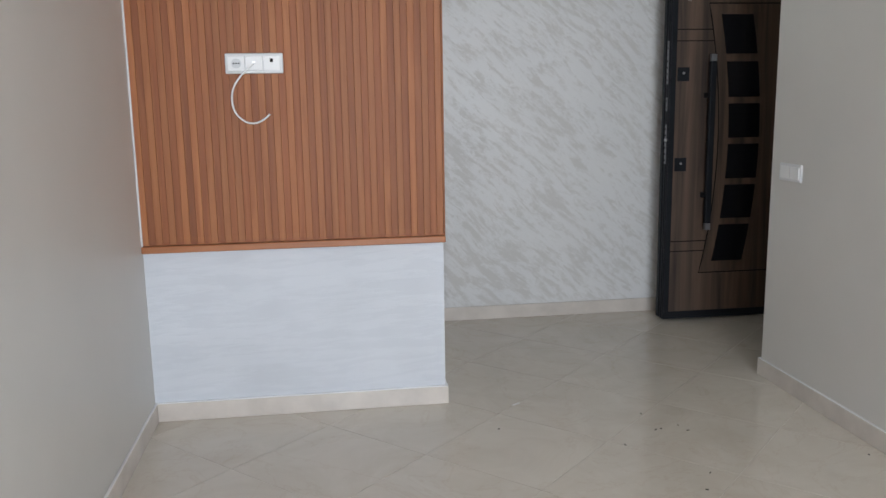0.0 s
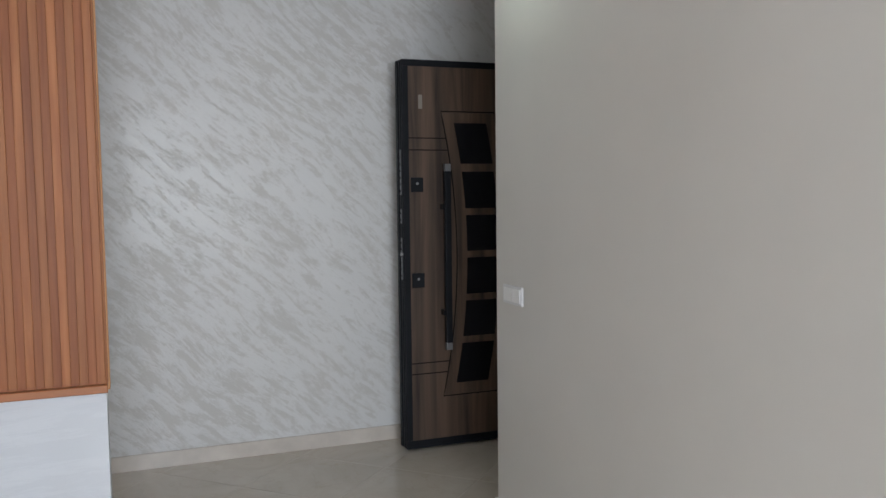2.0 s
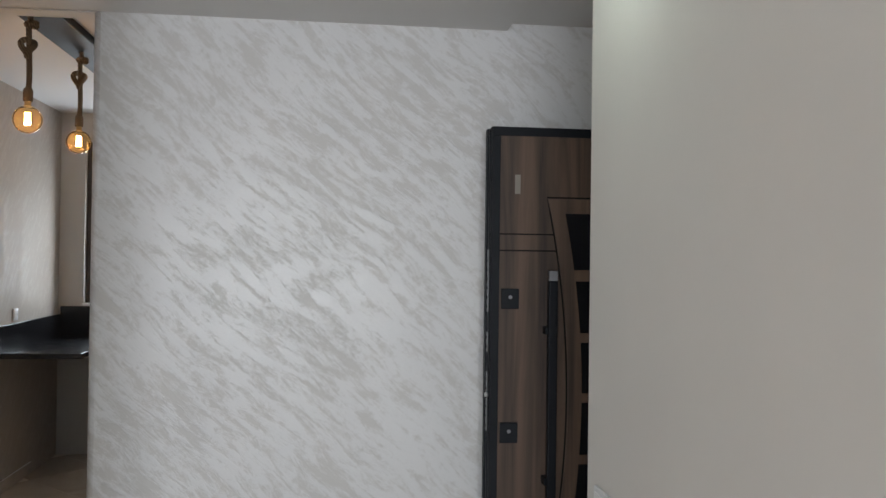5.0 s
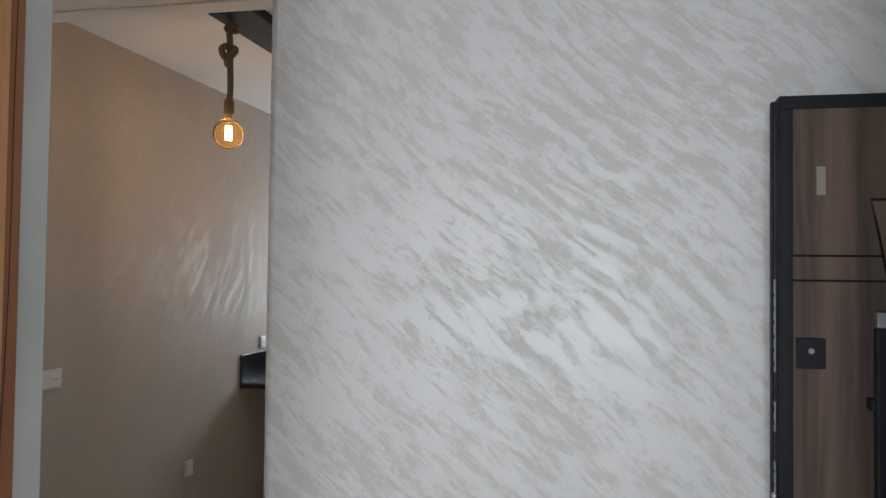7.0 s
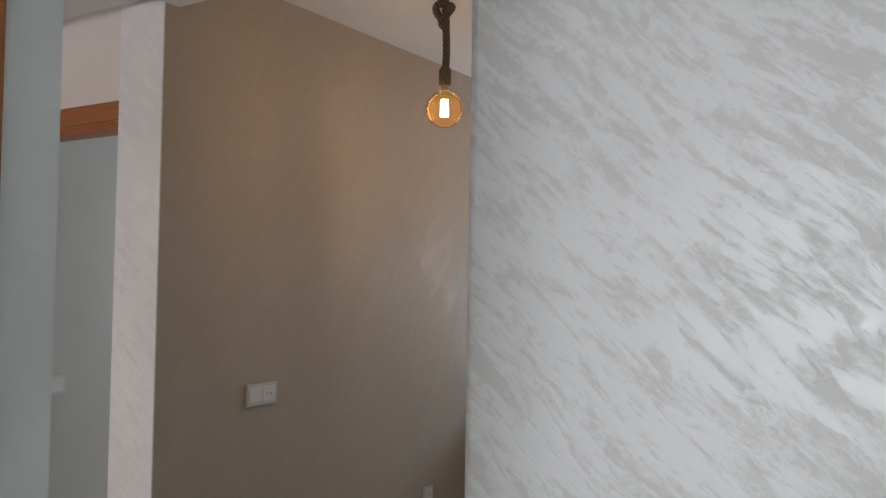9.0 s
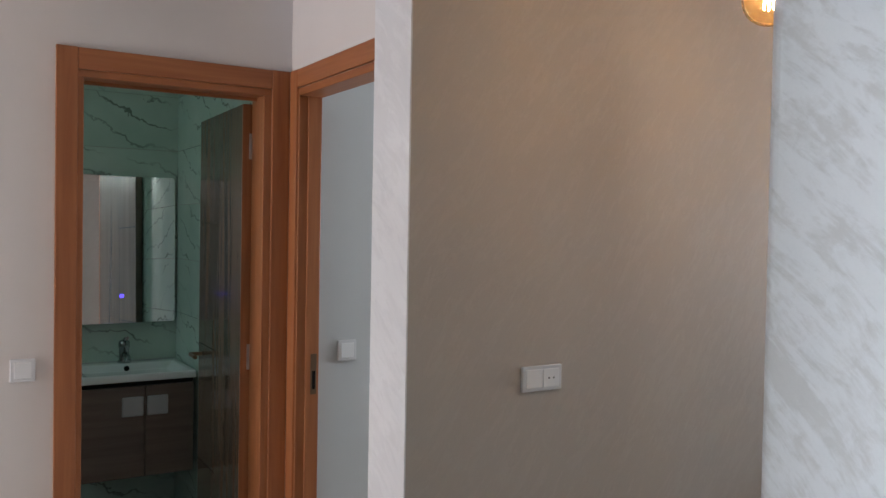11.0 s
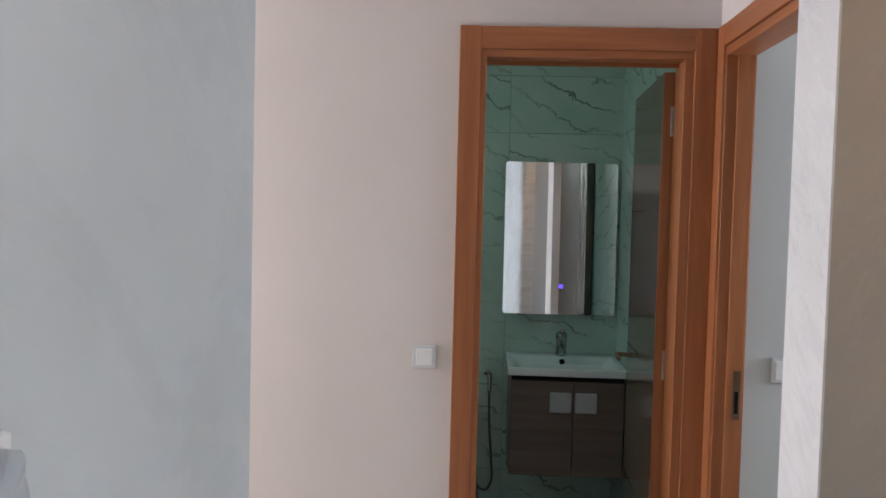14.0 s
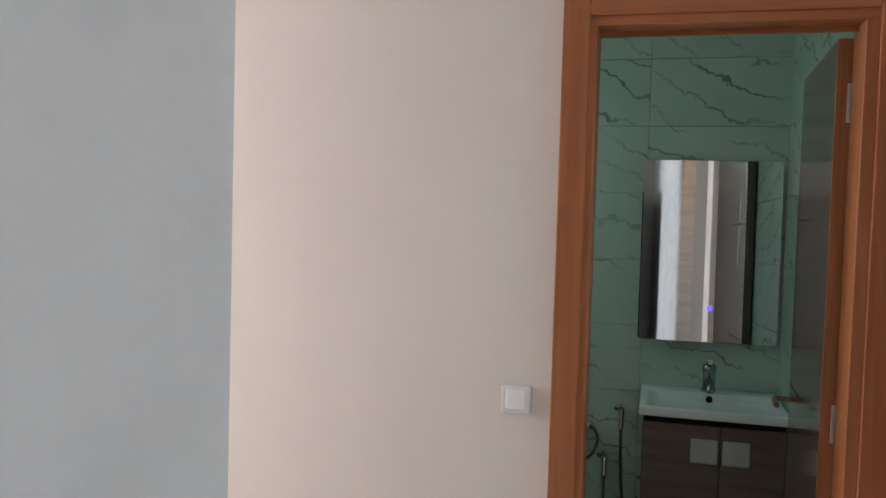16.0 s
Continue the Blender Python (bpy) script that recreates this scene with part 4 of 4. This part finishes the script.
part("hose", tube(smooth_line([(XF + 0.07, 4.24, 0.715), (XF + 0.075, 4.262, 0.67), (XF + 0.07, 4.24, 0.60), (XF + 0.06, 4.19, 0.57), (XF + 0.05, 4.16, 0.62)]), 0.007, 10), HOSE, valve)

# ---- intercom on the back of the slatted wall ----
IX = 0.078
ic = thing("intercom_handset", "white intercom handset with torn protective film", "intercom", (0.135 + IX, YSB, 1.172))
part("back_plate", box(0.113 + IX, 0.177 + IX, YSB + 0.0005, YSB + 0.008, 1.159, 1.381, 0.003), PLASTIC, ic)
part("body", box(0.112 + IX, 0.178 + IX, YSB + 0.009, YSB + 0.037, 1.158, 1.382, 0.007), PLASTIC, ic)
part("button", tube([(0.160 + IX, YSB + 0.036, 1.344), (0.160 + IX, YSB + 0.0385, 1.344)], 0.004, 12), SLOT, ic)
film = bmesh.new()
grid = []
for i in range(9):
    u = i / 8
    grid.append([film.verts.new((0.150 + IX - 0.038 * u - 0.006 * math.sin(5 * v), YSB + 0.0415 + 0.013 * u * v + 0.003 * math.sin(7 * u + 9 * v), 1.374 - 0.012 * u - 0.085 * v * (1 - 0.35 * u))) for v in (j / 8 for j in range(9))])
for i in range(8):
    for j in range(8):
        film.faces.new((grid[i][j], grid[i + 1][j], grid[i + 1][j + 1], grid[i][j + 1])).smooth = True
bmesh.ops.solidify(film, geom=list(film.faces), thickness=0.0006)
part("torn_film", film, plain("clear_film", (0.80, 0.82, 0.85), 0.25), ic, "crumpled torn protective film")

tagged(part("floor_bathroom", box(XF, -1.9, 3.2, YR, 0.0, 0.004), plain("dark_floor_tile", (0.10, 0.10, 0.10), 0.3, vary=0.15)), "dark grey bathroom floor tiles", "floor", kind="structure")

# ---- recessed ceiling spots ----
SPOT_GLOW, sn, sl, sb = material("spot_lens")
sb.inputs["Emission Color"].default_value, sb.inputs["Emission Strength"].default_value = (0.95, 1.0, 0.97, 1), 4
for x, y, z in ((1.86, 3.42, HC), (0.285, 6.36, HK)):
    spot = thing("recessed_spot", "small round white recessed ceiling spotlight, lit", "ceiling light", (x, y, z), "recessed spots")
    part("rim", lathe([(0.032, -0.001), (0.034, -0.006), (0.046, -0.006), (0.047, -0.0005)], 28, (x, y, z)), PLASTIC, spot)
    part("lens", lathe([(0.001, -0.0075), (0.031, -0.0075), (0.031, -0.007)], 24, (x, y, z)), SPOT_GLOW, spot)

splinter = box(-0.022, 0.022, -0.002, 0.002, 0.0005, 0.003)
splinter.transform(pose(0.81, 3.543, 0, 0, 0, 33))
tagged(part("splinter", splinter, PLASTIC), "thin pale splinter lying on the floor tiles", "debris")

# ---- crumbs on the floor ----
crumbs = bmesh.new()
for k, (x, y) in enumerate(((0.68, 3.285), (1.12, 3.05), (1.29, 3.168), (1.315, 3.175), (1.395, 3.197), (1.412, 3.14), (1.295, 3.338), (1.328, 2.77), (1.26, 2.652), (1.96, 2.81))):
    a = k * 1.9
    m = Matrix.Translation((x, y, 0.003)) @ Matrix.Rotation(a, 4, "Z") @ Matrix.Diagonal((0.011 if k % 3 else 0.007, 0.003, 0.003, 1))
    bmesh.ops.create_cube(crumbs, size=1, matrix=m)
tagged(part("crumbs", crumbs, plain("dark_crumb", (0.05, 0.045, 0.04), 0.8)), "small dark crumbs of debris on the floor", "debris", kind="stuff")


# ---- tiles ----
def marble_floor():
    m, n, l, b = material("polished_beige_marble", 0.16)
    info = n.new("ShaderNodeObjectInfo")
    t = n.new("ShaderNodeTexCoord")
    sh, off = n.new("ShaderNodeVectorMath"), n.new("ShaderNodeVectorMath")
    sh.operation = "SCALE"
    sh.inputs[0].default_value = (31, 47, 13)
    l.new(info.outputs["Random"], sh.inputs["Scale"])
    l.new(t.outputs["Object"], off.inputs[0]), l.new(sh.outputs[0], off.inputs[1])
    r = ramp(n, [(0.3, (0.56, 0.50, 0.42)), (0.55, (0.61, 0.555, 0.48)), (0.75, (0.65, 0.595, 0.52))])
    l.new(noise_tex(n, l, off.outputs[0], 3.0, 7, 0.6, 1.2), r.inputs[0])
    vein = noise_tex(n, l, off.outputs[0], 1.7, 6, 0.6, 2.2)
    vr = ramp(n, [(0.485, (1, 1, 1)), (0.5, (0.94, 0.91, 0.88)), (0.515, (1, 1, 1))])
    l.new(vein, vr.inputs[0])
    l.new(mixed(n, l, r.outputs[0], vr.outputs[0], 0.8, "MULTIPLY"), b.inputs["Base Color"])
    rr = ramp(n, [(0.35, (0.035, 0.035, 0.035)), (0.7, (0.11, 0.11, 0.11))])
    l.new(noise_tex(n, l, off.outputs[0], 5, 5), rr.inputs[0])
    l.new(rr.outputs[0], b.inputs["Roughness"])
    return m


FLOOR_TILE = marble_floor()
JOINT = plain("pale_floor_joint", (0.585, 0.535, 0.465), 0.4)
floor = tagged(part("floor", box(-3.35, 4.5, -3.15, 8.65, -0.2, -0.0015), JOINT), "polished beige marble tiles laid diagonally", "floor", kind="structure")


def tile_mesh(name, corners, thick, mat, c=0.0012):
    """A flat piece facing +z over a square, with eased edges."""
    (x0, x1, y0, y1) = corners
    bm = bmesh.new()
    a = [bm.verts.new(v) for v in ((x0, y0, -thick), (x1, y0, -thick), (x1, y1, -thick), (x0, y1, -thick))]
    b = [bm.verts.new(v) for v in ((x0, y0, -c), (x1, y0, -c), (x1, y1, -c), (x0, y1, -c))]
    d = [bm.verts.new(v) for v in ((x0 + c, y0 + c, 0), (x1 - c, y0 + c, 0), (x1 - c, y1 - c, 0), (x0 + c, y1 - c, 0))]
    for p, q in ((a, b), (b, d)):
        for i in range(4):
            bm.faces.new((p[i], p[(i + 1) % 4], q[(i + 1) % 4], q[i]))
    bm.faces.new(d)
    bmesh.ops.recalc_face_normals(bm, faces=bm.faces)
    me = bpy.data.meshes.new(name)
    bm.to_mesh(me)
    bm.free()
    me.materials.append(mat)
    return me


S = 0.5
floor_tile = tile_mesh("floor_tile", (-S / 2 + 0.0015, S / 2 - 0.0015, -S / 2 + 0.0015, S / 2 - 0.0015), 0.0012, FLOOR_TILE, 0.0004)
R2 = math.sqrt(2)
for i in range(-14, 20):
    for j in range(-12, 20):
        u, v = (4.875 + (i + 0.5) * S * R2), (1.32 + (j + 0.5) * S * R2)
        x, y = (u - v) / 2, (u + v) / 2
        if not (-1.9 < x < 3.1 and -1.2 < y < 8.6) or (x > 2.3 and not 3.4 < y < 5.2) or (x < -1.0 and not 3.5 < y < 5.2):
            continue
        ob = new("floor_tile", floor_tile)
        ob.parent = floor
        ob.matrix_basis = pose(x, y, 0, 0, 0, 45)


def veined_tile():
    m, n, l, b = material("green_veined_tile", 0.06)
    info, t = n.new("ShaderNodeObjectInfo"), n.new("ShaderNodeTexCoord")
    sh, off, mp = n.new("ShaderNodeVectorMath"), n.new("ShaderNodeVectorMath"), n.new("ShaderNodeMapping")
    sh.operation = "SCALE"
    sh.inputs[0].default_value = (17, 29, 43)
    l.new(info.outputs["Random"], sh.inputs["Scale"])
    l.new(t.outputs["Object"], off.inputs[0]), l.new(sh.outputs[0], off.inputs[1])
    mp.inputs["Rotation"].default_value = (0, 0, radians(112))
    l.new(off.outputs[0], mp.inputs[0])
    r = ramp(n, [(0.3, (0.46, 0.58, 0.51)), (0.7, (0.56, 0.66, 0.59))])
    l.new(noise_tex(n, l, off.outputs[0], 4, 5), r.inputs[0])
    wv = n.new("ShaderNodeTexWave")
    wv.inputs["Scale"].default_value, wv.inputs["Distortion"].default_value = 2.5, 7.0
    wv.inputs["Detail"].default_value, wv.inputs["Detail Scale"].default_value, wv.inputs["Detail Roughness"].default_value = 5, 1.6, 0.62
    l.new(mp.outputs[0], wv.inputs["Vector"])
    vr = ramp(n, [(0.968, (0, 0, 0)), (0.995, (1, 1, 1))])
    l.new(wv.outputs["Fac"], vr.inputs[0])
    fade = ramp(n, [(0.38, (0, 0, 0)), (0.62, (0.8, 0.8, 0.8))])
    l.new(noise_tex(n, l, off.outputs[0], 2.6, 3), fade.inputs[0])
    both = mixed(n, l, vr.outputs[0], fade.outputs[0], 1.0, "MULTIPLY")
    l.new(mixed(n, l, r.outputs[0], (0.12, 0.14, 0.115), both), b.inputs["Base Color"])
    return m


WALL_TILE = veined_tile()
TW, TH = 0.575, 0.281
tile = tile_mesh("wall_tile", (-TW / 2 + 0.001, TW / 2 - 0.001, -TH / 2 + 0.001, TH / 2 - 0.001), 0.008, WALL_TILE, 0.001)
narrow_tile = tile_mesh("wall_tile_cut", (-0.064, 0.064, -TH / 2 + 0.001, TH / 2 - 0.001), 0.008, WALL_TILE, 0.001)
far_wall, right_wall = bpy.data.objects["wall_bathroom_far"], bpy.data.objects["wall_bathroom_right"]
for k in range(-8, 1):
    z = 2.275 + TH / 2 + k * TH
    for j in range(-2, 1):
        ob = new("tile", tile)
        ob.parent = far_wall
        ob.matrix_basis = pose(XF, 4.423 + (j + 0.5) * TW - 0.0, z, 90, 0, 90)
    for j in range(3):
        ob = new("tile", tile if j < 2 else narrow_tile)
        ob.parent = right_wall
        ob.matrix_basis = pose(XF + (j + 0.5) * TW if j < 2 else XF + 2 * TW + 0.066, YR, z, 90, 0, 0)
